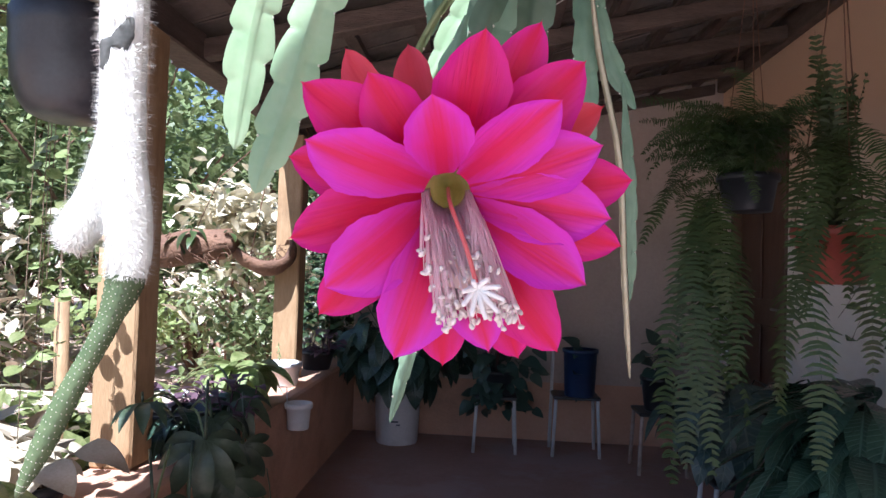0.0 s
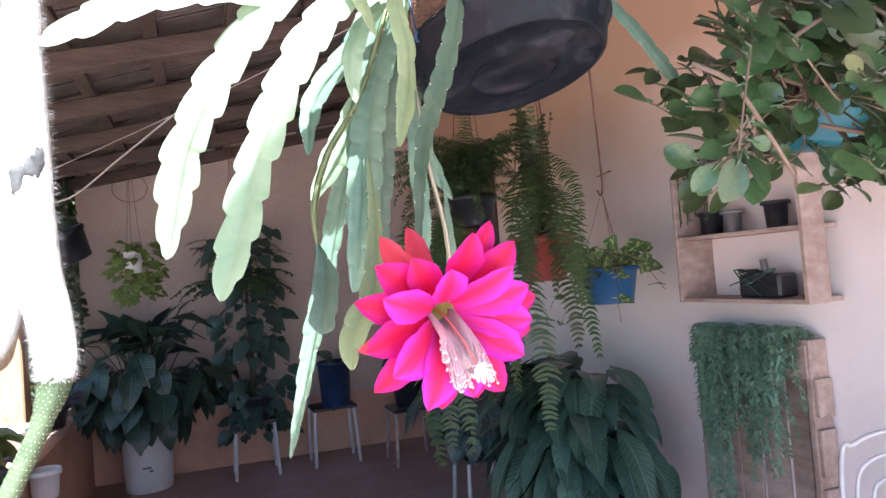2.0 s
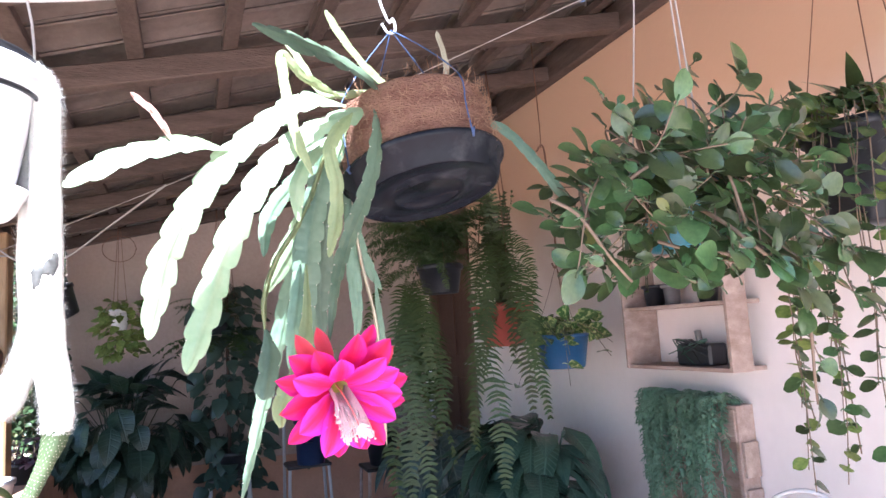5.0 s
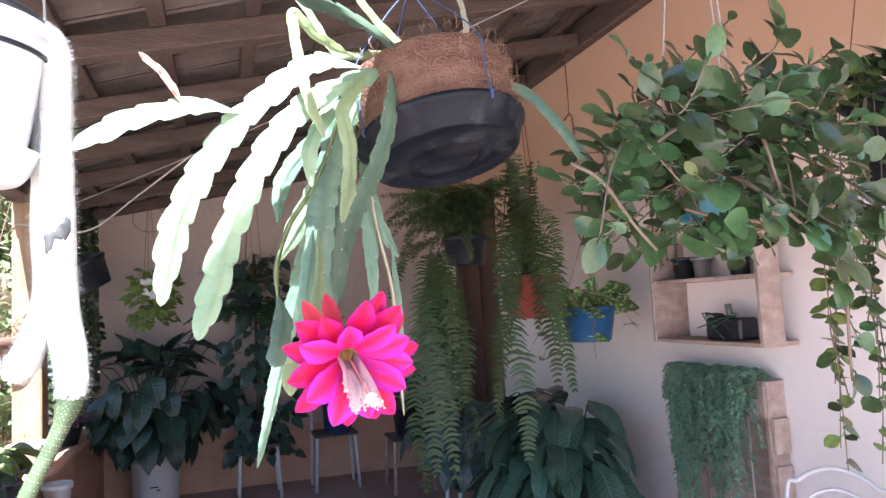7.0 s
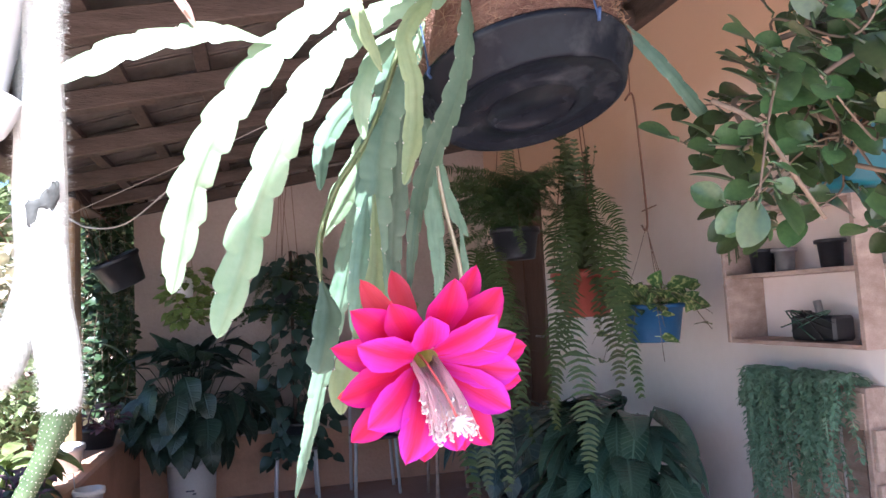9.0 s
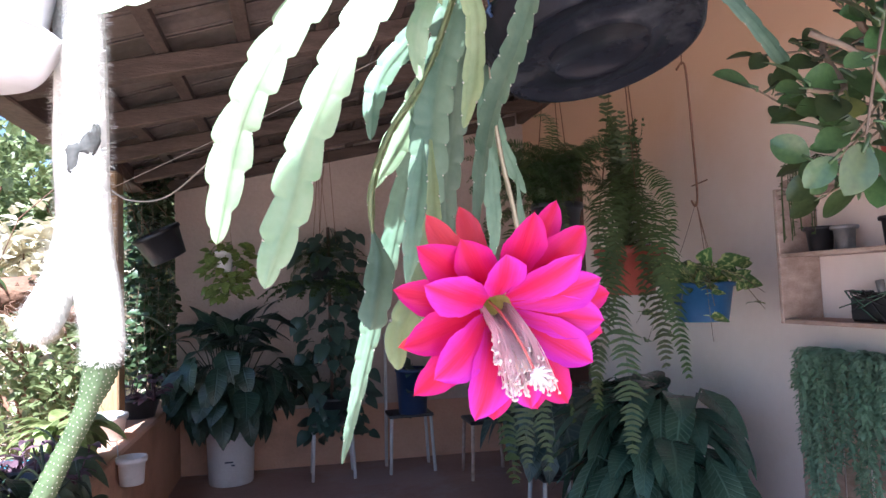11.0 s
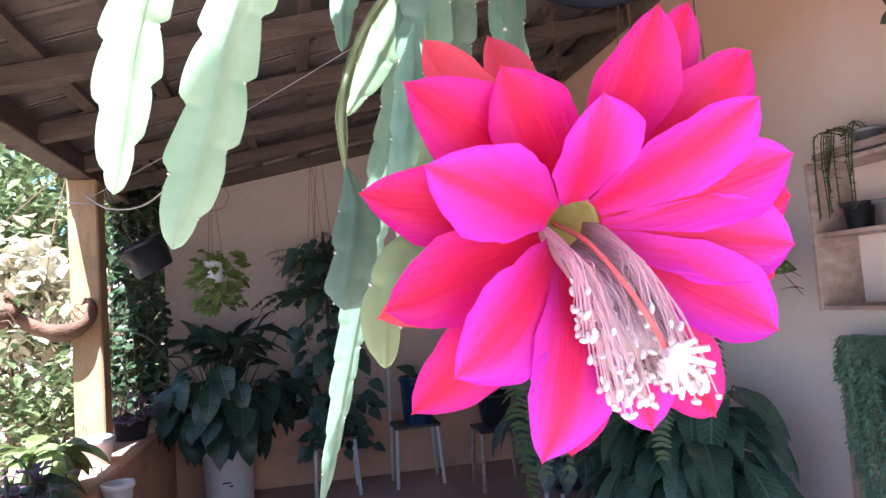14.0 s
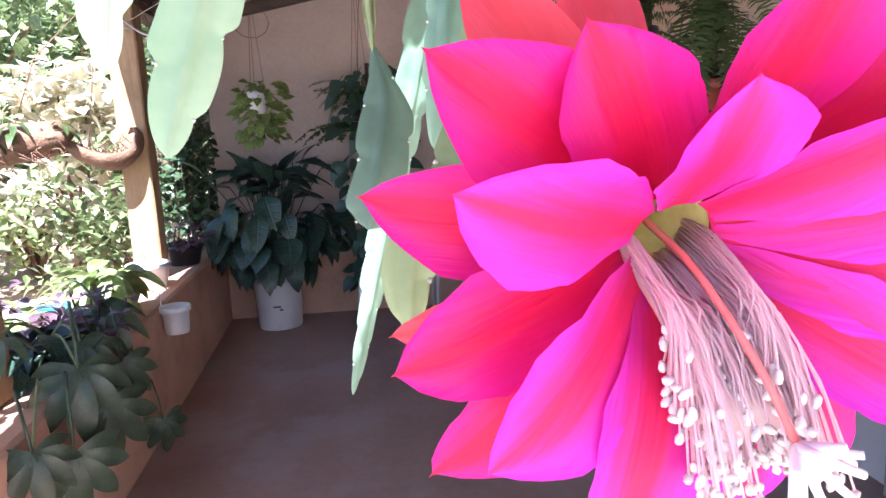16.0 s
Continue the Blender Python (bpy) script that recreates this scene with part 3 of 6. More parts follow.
for a in (0.4, 1.9, 3.4, 5.0):
    rim = Vector((0.1245 * math.cos(a), 0.1245 * math.sin(a), 0.035))
    up = Vector((0.123 * math.cos(a + 0.05), 0.123 * math.sin(a + 0.05), 0.13))
    part("wire", data("wire", *tube([rim, (rim + up) / 2 * 1.0 + Vector((0, 0, 0.0)), up, up.lerp(HOOK, 0.5) + Vector((0, 0, 0.008)), HOOK], 0.0011, 5, 14), M_WIRE), basket, "thin blue plastic-coated wire")
    part("wire_knot", data("wire_knot", *tube([rim + Vector((0.002, 0.004, -0.004)), rim * 1.02, rim + Vector((0.003, -0.003, 0.006)), rim + Vector((-0.002, 0.006, 0.002))], 0.0018, 5, 6), M_WIRE), basket)
hk = HOOK
part("hook", data("hook", *tube([hk + Vector((-0.012, 0, 0.012)), hk + Vector((-0.006, 0, -0.004)), hk + Vector((0.006, 0, -0.002)), hk + Vector((0.008, 0, 0.02)), hk + Vector((-0.006, 0, 0.05)), hk + Vector((0.0, 0.06, 0.45))], 0.0022, 6, 24), M_STEEL), basket, "white wire hook")

plant = thing("orchid_cactus", "flowering orchid cactus with long flat scalloped stems trailing from the basket", "plant", at(0, 0, 0))
part("root_ball", data("root_ball", *lathe([(0, 0.06), (0.09, 0.07), (0.095, 0.12), (0.06, 0.13), (0, 0.135)], 18), M_EARTH), plant, "", BASKET)
ST = [  # points, width, material, tip, neck
    ([(0.296, 0.680, 1.565), (0.232, 0.665, 1.564), (0.172, 0.655, 1.517), (0.129, 0.655, 1.475), (0.098, 0.660, 1.433), (0.070, 0.670, 1.385), (0.051, 0.685, 1.337), (0.033, 0.703, 1.250)], 0.038, M_STEM, 0.14, 0.12),
    ([(0.331, 0.660, 1.560), (0.269, 0.630, 1.526), (0.213, 0.620, 1.494), (0.173, 0.615, 1.448), (0.146, 0.615, 1.403), (0.127, 0.620, 1.358), (0.111, 0.625, 1.313), (0.098, 0.628, 1.267), (0.078, 0.628, 1.207)], 0.035, M_STEM, 0.1, 0.12),
    ([(0.133, 0.655, 1.488), (0.083, 0.650, 1.494), (0.045, 0.640, 1.483), (0.003, 0.630, 1.466), (-0.029, 0.625, 1.445), (-0.051, 0.620, 1.429)], 0.034, M_STEM, 0.2, 0.25),
    ([(0.352, 0.660, 1.580), (0.288, 0.600, 1.590), (0.237, 0.550, 1.586), (0.194, 0.510, 1.579), (0.150, 0.480, 1.579)], 0.05, M_STEM, 0.3, 0.2),
    ([(0.366, 0.680, 1.591), (0.328, 0.670, 1.619), (0.295, 0.660, 1.651), (0.265, 0.650, 1.691)], 0.015, M_STEM_PALE, 0.1, 0.05),
    ([(0.342, 0.700, 1.595), (0.269, 0.700, 1.590), (0.241, 0.710, 1.636), (0.212, 0.720, 1.687)], 0.013, M_STEM_PALE, 0.1, 0.05),
    ([(0.276, 0.640, 1.564), (0.225, 0.610, 1.578), (0.197, 0.600, 1.599), (0.200, 0.600, 1.551), (0.211, 0.600, 1.495), (0.231, 0.605, 1.444)], 0.014, M_STEM_PALE, 0.15, 0.1),
    ([(0.297, 0.690, 1.551), (0.263, 0.690, 1.478), (0.241, 0.690, 1.400), (0.233, 0.690, 1.339), (0.227, 0.690, 1.279), (0.232, 0.690, 1.237)], 0.038, M_STEM, 0.15, 0.15),
    ([(0.303, 0.680, 1.548), (0.263, 0.700, 1.449), (0.233, 0.715, 1.400), (0.209, 0.722, 1.355), (0.180, 0.727, 1.304)], 0.031, M_STEM_WAXY, 0.2, 0.5),
    ([(0.279, 0.680, 1.539), (0.234, 0.690, 1.415), (0.193, 0.680, 1.349), (0.174, 0.670, 1.297), (0.173, 0.670, 1.252)], 0.0075, M_STEM_PALE, 0.1, 0.1),
    ([(0.173, 0.670, 1.256), (0.177, 0.660, 1.229), (0.172, 0.645, 1.202), (0.164, 0.631, 1.169)], 0.028, M_STEM, 0.1, 0.35),
    ([(0.303, 0.720, 1.554), (0.247, 0.760, 1.413), (0.223, 0.790, 1.317), (0.202, 0.800, 1.227), (0.181, 0.810, 1.147), (0.165, 0.820, 1.078), (0.149, 0.825, 1.012)], 0.026, M_STEM, 0.25, 0.1),
    ([(0.292, 0.630, 1.538), (0.256, 0.615, 1.487), (0.262, 0.615, 1.437), (0.260, 0.620, 1.387), (0.250, 0.620, 1.341)], 0.019, M_STEM_PALE, 0.2, 0.1),
    ([(0.333, 0.740, 1.562), (0.312, 0.765, 1.448), (0.327, 0.780, 1.391), (0.342, 0.785, 1.348), (0.365, 0.789, 1.308)], 0.019, M_STEM, 0.15, 0.5),
    ([(0.331, 0.750, 1.565), (0.316, 0.765, 1.440), (0.317, 0.770, 1.338), (0.320, 0.770, 1.271), (0.316, 0.770, 1.230)], 0.022, M_STEM, 0.25, 0.25),
    ([(0.318, 0.730, 1.558), (0.279, 0.740, 1.442), (0.268, 0.745, 1.369), (0.259, 0.750, 1.297), (0.263, 0.750, 1.240)], 0.034, M_STEM, 0.2, 0.15),
    ([(0.272, 0.730, 1.539), (0.239, 0.740, 1.482), (0.200, 0.750, 1.435), (0.186, 0.750, 1.399), (0.183, 0.750, 1.359)], 0.026, M_STEM, 0.3, 0.15),
    ([(0.271, 0.660, 1.517), (0.234, 0.650, 1.478), (0.217, 0.650, 1.436), (0.219, 0.655, 1.393)], 0.022, M_STEM_WAXY, 0.3, 0.25),
    ([(0.543, 0.760, 1.589), (0.586, 0.740, 1.552), (0.629, 0.725, 1.495), (0.672, 0.719, 1.435)], 0.018, M_STEM, 0.1, 0.15),
    ([(0.464, 0.720, 1.615), (0.470, 0.720, 1.660), (0.457, 0.720, 1.712)], 0.01, M_STEM_WOODY, 0.1, 0.1),
    ([(0.224, 0.640, 1.335), (0.215, 0.600, 1.259), (0.198, 0.560, 1.201), (0.184, 0.550, 1.185), (0.175, 0.548, 1.166), (0.174, 0.545, 1.144)], 0.024, M_STEM_PALE, 0.12, 0.6),
    ([(0.228, 0.700, 1.391), (0.227, 0.700, 1.341), (0.228, 0.705, 1.306), (0.233, 0.710, 1.271), (0.240, 0.712, 1.235), (0.246, 0.714, 1.202)], 0.027, M_STEM, 0.1, 0.1),
    ([(0.352, 0.780, 1.330), (0.362, 0.800, 1.250), (0.368, 0.820, 1.190), (0.374, 0.840, 1.135)], 0.015, M_STEM, 0.2, 0.4),
    ([(0.217, 0.640, 1.335), (0.203, 0.620, 1.265), (0.201, 0.620, 1.233), (0.196, 0.620, 1.205)], 0.02, M_STEM, 0.2, 0.3),
]
for i, (pts, w, mat, tip, neck) in enumerate(ST):
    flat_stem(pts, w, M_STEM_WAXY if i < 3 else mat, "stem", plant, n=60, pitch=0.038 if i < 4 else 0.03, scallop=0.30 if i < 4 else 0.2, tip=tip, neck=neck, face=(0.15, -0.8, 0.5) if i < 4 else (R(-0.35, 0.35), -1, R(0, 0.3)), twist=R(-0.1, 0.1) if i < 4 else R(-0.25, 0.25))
flat_stem([(0.068, 0.645, 1.49), (0.046, 0.64, 1.527), (0.019, 0.64, 1.552)], 0.010, M_SHOOT, "young_shoot", plant, n=14, areoles=False, label="pinkish young shoot")
flat_stem([(0.31, 0.74, 1.46), (0.325, 0.76, 1.36), (0.35, 0.78, 1.26), (0.365, 0.82, 1.16), (0.385, 0.88, 1.055)], 0.006, M_STEM_WOODY, "thin_stem", plant, n=20, areoles=False, label="thin dry aerial stem")
# the stem that carries the flower
flat_stem([(0.327, 0.640, 1.558), (0.320, 0.615, 1.509), (0.307, 0.600, 1.452), (0.288, 0.585, 1.405), (0.264, 0.560, 1.360), (0.245, 0.535, 1.320), (0.232, 0.510, 1.284), (0.224, 0.495, 1.250), (0.219, 0.485, 1.234)], 0.026, M_STEM, "flower_stem", plant, n=44, tip=0.5, neck=0.2, face=(0.5, -1, 0))

# the flower: faces the camera and nods slightly to its right
FLOWER = at(0.220, 0.446, 1.190) @ aim((0, 0, 0), (0.06, -1.0, -0.24), (0, 0, 1)) @ Matrix.Rotation(radians(-90), 4, "X") @ Matrix.Rotation(radians(180), 4, "Z") @ Matrix.Scale(0.61, 4)


def petal_material(name, edge, middle):
    """A petal: a red middle that turns magenta towards its edges."""
    m, n, l, p = node_material(name)
    uv = n.new("ShaderNodeAttribute")
    uv.attribute_name = "across"
    tc = n.new("ShaderNodeTexCoord")
    nz = n.new("ShaderNodeTexNoise")
    nz.inputs["Scale"].default_value = 1.0
    nz.inputs["Detail"].default_value = 4
    st = n.new("ShaderNodeMapping")
    st.inputs["Scale"].default_value = (420, 26, 60)
    l.new(tc.outputs["Object"], st.inputs[0])
    l.new(st.outputs[0], nz.inputs["Vector"])
    ma = n.new("ShaderNodeMath")
    ma.operation = "MULTIPLY_ADD"
    ma.inputs[1].default_value = 0.45
    l.new(nz.outputs["Fac"], ma.inputs[0])
    l.new(uv.outputs["Fac"], ma.inputs[2])
    r = n.new("ShaderNodeValToRGB")
    r.color_ramp.elements[0].position = 0.36
    r.color_ramp.elements[1].position = 0.98
    r.color_ramp.elements[0].color = (*middle, 1)
    r.color_ramp.elements[1].color = (*edge, 1)
    l.new(ma.outputs[0], r.inputs[0])
    l.new(r.outputs[0], p.inputs["Base Color"])
    p.inputs["Roughness"].default_value = 0.45
    p.inputs["Specular IOR Level"].default_value = 0.25
    bp = n.new("ShaderNodeBump")
    bp.inputs["Strength"].default_value = 0.5
    bp.inputs["Distance"].default_value = 0.0012
    l.new(nz.outputs["Fac"], bp.inputs["Height"])
    l.new(bp.outputs[0], p.inputs["Normal"])
    tr = n.new("ShaderNodeBsdfTranslucent")
    l.new(r.outputs[0], tr.inputs[0])
    mx = n.new("ShaderNodeMixShader")
    mx.inputs[0].default_value = 0.35
    l.new(p.outputs[0], mx.inputs[1])
    l.new(tr.outputs[0], mx.inputs[2])
    l.new(mx.outputs[0], n["Material Output"].inputs[0])
    return m


M_PETAL = petal_material("magenta petal", (0.66, 0.042, 0.54), (0.68, 0.018, 0.115))
M_SEPAL = petal_material("red outer petal", (0.66, 0.016, 0.25), (0.65, 0.008, 0.075))
M_SEPAL_PALE = petal_material("coral outer petal", (0.70, 0.075, 0.12), (0.66, 0.05, 0.075))
M_THROAT = leafy("greenish throat", (0.52, 0.52, 0.12), (0.85, 0.74, 0.36), rough=0.5, vary=0.0, through_light=0.3)
M_FILAMENT = leafy("pale pink filament", (0.97, 0.76, 0.80), (0.98, 0.86, 0.90), rough=0.5, vary=0.0, through_light=0.75)
M_ANTHER = leafy("cream anther", (0.72, 0.62, 0.58), (0.82, 0.74, 0.70), rough=0.7, vary=0.0, through_light=0.1)
M_LIP = leafy("pale pink throat lip", (0.94, 0.66, 0.58), (0.96, 0.78, 0.72), rough=0.5, vary=0.0, through_light=0.5, scale=160)
M_STIGMA = leafy("white stigma", (0.88, 0.84, 0.82), (0.93, 0.9, 0.88), rough=0.5, vary=0.0, through_light=0.2)
M_STYLE = leafy("coral style", (0.75, 0.16, 0.16), (0.85, 0.25, 0.22), rough=0.5, vary=0.0, through_light=0.2)


def petal(length, width, cup, curl, mat, tint=0.2, rows=14):
    """A petal along +y that opens away from +z, cupped across and curling back at its tip, thin but closed."""
    cols = 11
    vs, att = [], []
    bow = R(-0.07, 0.07)
    ph = R(0, 6)
    fold = R(-0.10, 0.10)
    for i in range(rows + 1):
        t = i / rows
        w = (0.30 + 0.70 * math.sin(math.pi / 2 * min(1, t / 0.62)) ** 1.1 if t < 0.62 else max(0.0, math.cos(math.pi / 2 * (t - 0.62) / 0.38)) ** 0.68)
        w = max(w, 0.03) * width / 2
        y = length * (t - 0.10 * t * t * curl)
        z0 = length * (0.22 * math.sin(math.pi * 0.55 * t) - 0.36 * curl * t ** 2.4)
        for c in range(cols):
            u = -1 + 2 * c / (cols - 1)
            edge = 1 + 0.035 * math.sin(19 * t + 3 * u + ph) + 0.02 * math.sin(41 * t + ph)
            vs.append(Vector((u * w * edge + bow * length * t * t, y - 0.02 * length * (1 - abs(u)) * 0 + (0.022 * length * (1 - abs(u)) ** 2 if i == rows else 0), z0 + cup * w * (u * u) - 0.05 * w * math.cos(3 * math.pi * u) * t + fold * w * u + 0.05 * w * math.sin(12 * t + 2 * u + ph) * abs(u))))
            att.append(min(1.0, abs(u) ** 1.1 * (0.45 + 0.55 * t) + 0.45 * tint * t * t))
    fs = []
    for i in range(rows):
        for c in range(cols - 1):
            a = i * cols + c
            fs.append((a, a + 1, a + cols + 1, a + cols))
    me = data("petal", vs, fs, mat)
    at_ = me.attributes.new("across", "FLOAT", "POINT")
    at_.data.foreach_set("value", att)
    return me


flower = part("flower", None, plant, "large magenta and red flower in full bloom", FLOWER)
tube_v, tube_f = lathe([(0.005, -0.055), (0.007, -0.04), (0.010, -0.028), (0.013, -0.016), (0.0158, -0.003), (0.0164, 0.000), (0.0158, 0.001), (0.0146, -0.004), (0.0120, -0.015), (0.008, -0.034), (0.0, -0.04)], 28)
part("throat", data("throat", tube_v, tube_f, M_THROAT), flower, "greenish yellow flower throat")
PETALS = [  # direction round the throat (deg), length, width, opening from the axis (deg), cup, curl, material, tint, how far it sits back
    (157, 0.090, 0.043, 70, 0.16, 0.30, M_PETAL, 0.40, 0.0), (219, 0.092, 0.047, 70, 0.14, 0.45, M_PETAL, 0.40, 0.0), (101, 0.066, 0.042, 60, 0.22, 0.10, M_PETAL, 0.45, 0.0),
    (47, 0.090, 0.037, 66, 0.30, 0.20, M_PETAL, 0.25, 0.0), (22, 0.096, 0.040, 70, 0.26, 0.30, M_PETAL, 0.40, 0.001), (354, 0.098, 0.042, 70, 0.22, 0.35, M_PETAL, 0.50, 0.0),
    (329, 0.099, 0.040, 68, 0.28, 0.30, M_PETAL, 0.40, 0.001), (252, 0.108, 0.046, 70, 0.16, 0.55, M_PETAL, 0.30, 0.001), (289, 0.099, 0.040, 74, 0.24, 0.40, M_PETAL, 0.35, 0.002),
    (83, 0.098, 0.046, 74, 0.20, 0.15, M_SEPAL, 0.15, 0.004), (122, 0.084, 0.040, 74, 0.18, 0.25, M_SEPAL, 0.10, 0.003), (45, 0.110, 0.044, 80, 0.16, 0.30, M_SEPAL, 0.10, 0.004),
    (141, 0.106, 0.041, 80, 0.16, 0.35, M_SEPAL, 0.10, 0.004), (196, 0.097, 0.040, 80, 0.15, 0.40, M_SEPAL, 0.10, 0.004), (227, 0.114, 0.037, 84, 0.12, 0.55, M_SEPAL, 0.05, 0.005),
    (308, 0.121, 0.040, 82, 0.14, 0.45, M_SEPAL, 0.25, 0.005), (294, 0.122, 0.037, 88, 0.18, 0.55, M_SEPAL, 0.35, 0.006), (10, 0.110, 0.040, 82, 0.16, 0.40, M_SEPAL, 0.15, 0.005),
    (341, 0.110, 0.036, 84, 0.18, 0.50, M_SEPAL, 0.15, 0.005), (266, 0.112, 0.038, 86, 0.14, 0.50, M_SEPAL, 0.05, 0.006), (66, 0.112, 0.036, 86, 0.16, 0.35, M_SEPAL, 0.05, 0.006),
    (173, 0.100, 0.036, 86, 0.20, 0.50, M_SEPAL, 0.0, 0.009), (206, 0.100, 0.027, 96, 0.25, 0.80, M_SEPAL_PALE, 0.0, 0.011), (130, 0.108, 0.030, 94, 0.28, 0.60, M_SEPAL_PALE, 0.0, 0.010),
    (110, 0.098, 0.026, 102, 0.25, 0.70, M_SEPAL_PALE, 0.0, 0.011), (0, 0.108, 0.027, 96, 0.25, 0.80, M_SEPAL_PALE, 0.0, 0.011), (28, 0.112, 0.030, 92, 0.22, 0.60, M_SEPAL_PALE, 0.0, 0.010),
    (318, 0.104, 0.026, 98, 0.25, 0.90, M_SEPAL_PALE, 0.0, 0.012), (240, 0.096, 0.026, 100, 0.25, 0.90, M_SEPAL_PALE, 0.0, 0.012),
]
for way, ln, wd, opening, cup, curl, mat, tint, back in PETALS:
    m = Matrix.Rotation(radians(way - 90 + R(-2, 2)), 4, "Z") @ at(0, 0, -back) @ Matrix.Rotation(radians(90 - opening), 4, "X") @ at(0, 0.0152, 0) @ Matrix.Rotation(radians(R(-9, 9)), 4, "Y")
    part("petal" if mat is not M_SEPAL_PALE else "outer_petal", petal(ln * 0.95, wd, cup * R(0.8, 1.3), curl * R(0.8, 1.2), mat, tint, 18), flower, "", m)
# stamens fan out of the throat and droop over the lower lip
fil, ant = [], []
ball = lathe([(0.0, -1), (0.7, -0.7), (1.0, 0.0), (0.7, 0.7), (0.0, 1)], 5)
for i in range(380):
    a = R(3.05, 6.37)
    r = 0.0156 * math.sqrt(R(0.55, 1))
    base = Vector((r * math.cos(a), r * math.sin(a), -0.010))
    ln = R(0.0, 1.0) ** 0.6
    end = Vector((base.x * (1.0 + 0.5 * ln) + 0.022 * ln + R(-0.005, 0.005), -0.022 - 0.050 * ln + R(-0.006, 0.006), 0.034 + 0.018 * ln + 0.010 * base.y / 0.014 + R(-0.008, 0.008)))
    lip = Vector((base.x * 1.05, base.y * 1.0 - 0.003, 0.012))
    mid = lip.lerp(end, 0.5) + Vector((0, 0.006, 0.008))
    fil.append((*tube([base, lip, mid, end], 0.00048, 3, 8), None))
    ant.append((*ball, at(*end) @ Euler((R(0, 3), R(0, 3), 0)).to_matrix().to_4x4() @ Matrix.Diagonal((0.0017, 0.0017, 0.0027, 1))))
vs, fs = [], []
for i in range(11):
    t = i / 10
    for k in range(15):
        a = math.pi * (1.0 + k / 14)
        x, y = 0.0168 * math.cos(a), 0.0168 * math.sin(a)
        vs.append(Vector((x * (1 + 0.25 * t) + 0.016 * t, y * (1 - 0.55 * min(1, 1.3 * t)) - 0.040 * t - 0.006 * t * t, -0.002 + 0.034 * math.sin(1.5 * t) + 0.012 * t + 0.0006 * math.sin(k * 2.3))))
for i in range(10):
    for k in range(14):
        fs.append((i * 15 + k, i * 15 + k + 1, i * 15 + 16 + k, i * 15 + 15 + k))
part("throat_lip", data("throat_lip", vs, fs, M_LIP), flower, "peach lip of fused filaments")
part("stamen_mass", data("stamen_mass", *join(fil), M_FILAMENT), flower, "drooping pale pink filaments")["kind"] = "stuff"
part("anther_mass", data("anther_mass", *join(ant), M_ANTHER), flower, "cream pollen tips")["kind"] = "stuff"
tip = Vector((0.019, -0.048, 0.057))
part("style", data("style", *tube([(0, 0, -0.02), (0.002, -0.006, 0.016), (0.012, -0.028, 0.042), tip], 0.0014, 6, 14), M_STYLE), flower)
for i in range(9):
    a = 2 * math.pi * i / 9
    out = Vector((math.cos(a), math.sin(a), 0.0))
    part("stigma_lobe", data("stigma_lobe", *tube([tip, tip + out * 0.006 + Vector((0.001, -0.002, 0.006)), tip + out * 0.012 + Vector((0.003, -0.004, 0.011))], 0.0022, 6, 6, 0.6), M_STIGMA), flower)
part("flower_tube", data("flower_tube", *tube([(0, 0.0, -0.05), (0, 0.010, -0.07), (-0.001, 0.03, -0.062), (-0.002, 0.055, -0.03)], 0.0042, 8, 12, 0.8), M_STEM_PALE), flower, "pale green flower tube")
for i in range(9):
    t = i / 9
    part("bract", data("bract", *blade(0.014 + 0.01 * t, 0.005, droop=0.3, rows=4), M_SEPAL_PALE), flower, "", at(0, 0.004, -0.05) @ Matrix.Rotation(i * 2.4, 4, "Z") @ Matrix.Rotation(radians(60), 4, "X"))

# ---- the hairy trailing cactus in its white pot ----
wp = thing("hanging_pot", "white plastic hanging pot with its saucer", "pot", at(-0.200, 0.735, 1.435))
pot("pot_body", 0.105, 0.075, 0.17, M_WHITE, wp, rim=0.018)
part("saucer", data("saucer", *lathe([(0, -0.022), (0.072, -0.022), (0.078, -0.016), (0.092, 0.008), (0.095, 0.009), (0.094, 0.012), (0.088, 0.012), (0.076, -0.008), (0, -0.012)], 40), M_WHITE), wp, "white saucer clipped below")
soil(0.09, 0.145, wp)
part("inner_pot", data("inner_pot", *lathe([(0.097, 0.12), (0.0975, 0.178), (0.101, 0.180), (0.101, 0.184), (0.094, 0.184), (0.092, 0.14)], 40), M_BLACK), wp, "black inner pot rim")
part("rim_band", data("rim_band", *lathe([(0.1025, 0.128), (0.1055, 0.128), (0.1065, 0.131), (0.1055, 0.134), (0.1025, 0.134)], 40), M_BLACK), wp, "dark line under the rim")
for a in (0.5, 2.6, 4.7):
    part("hanger", data("hanger", *tube([(0.104 * math.cos(a), 0.104 * math.sin(a), 0.16), (0.09 * math.cos(a), 0.09 * math.sin(a), 0.3), (0, 0, 0.57)], 0.002, 5, 8), M_CORD), wp)
cactus = thing("trailing_cactus", "long hairy white-spined cactus columns trailing out of the white pot", "cactus")


part("root_ball", data("root_ball", *lathe([(0, 0.06), (0.07, 0.07), (0.085, 0.14), (0.05, 0.152), (0, 0.155)], 18), M_EARTH), cactus, "", at(-0.200, 0.735, 1.435))


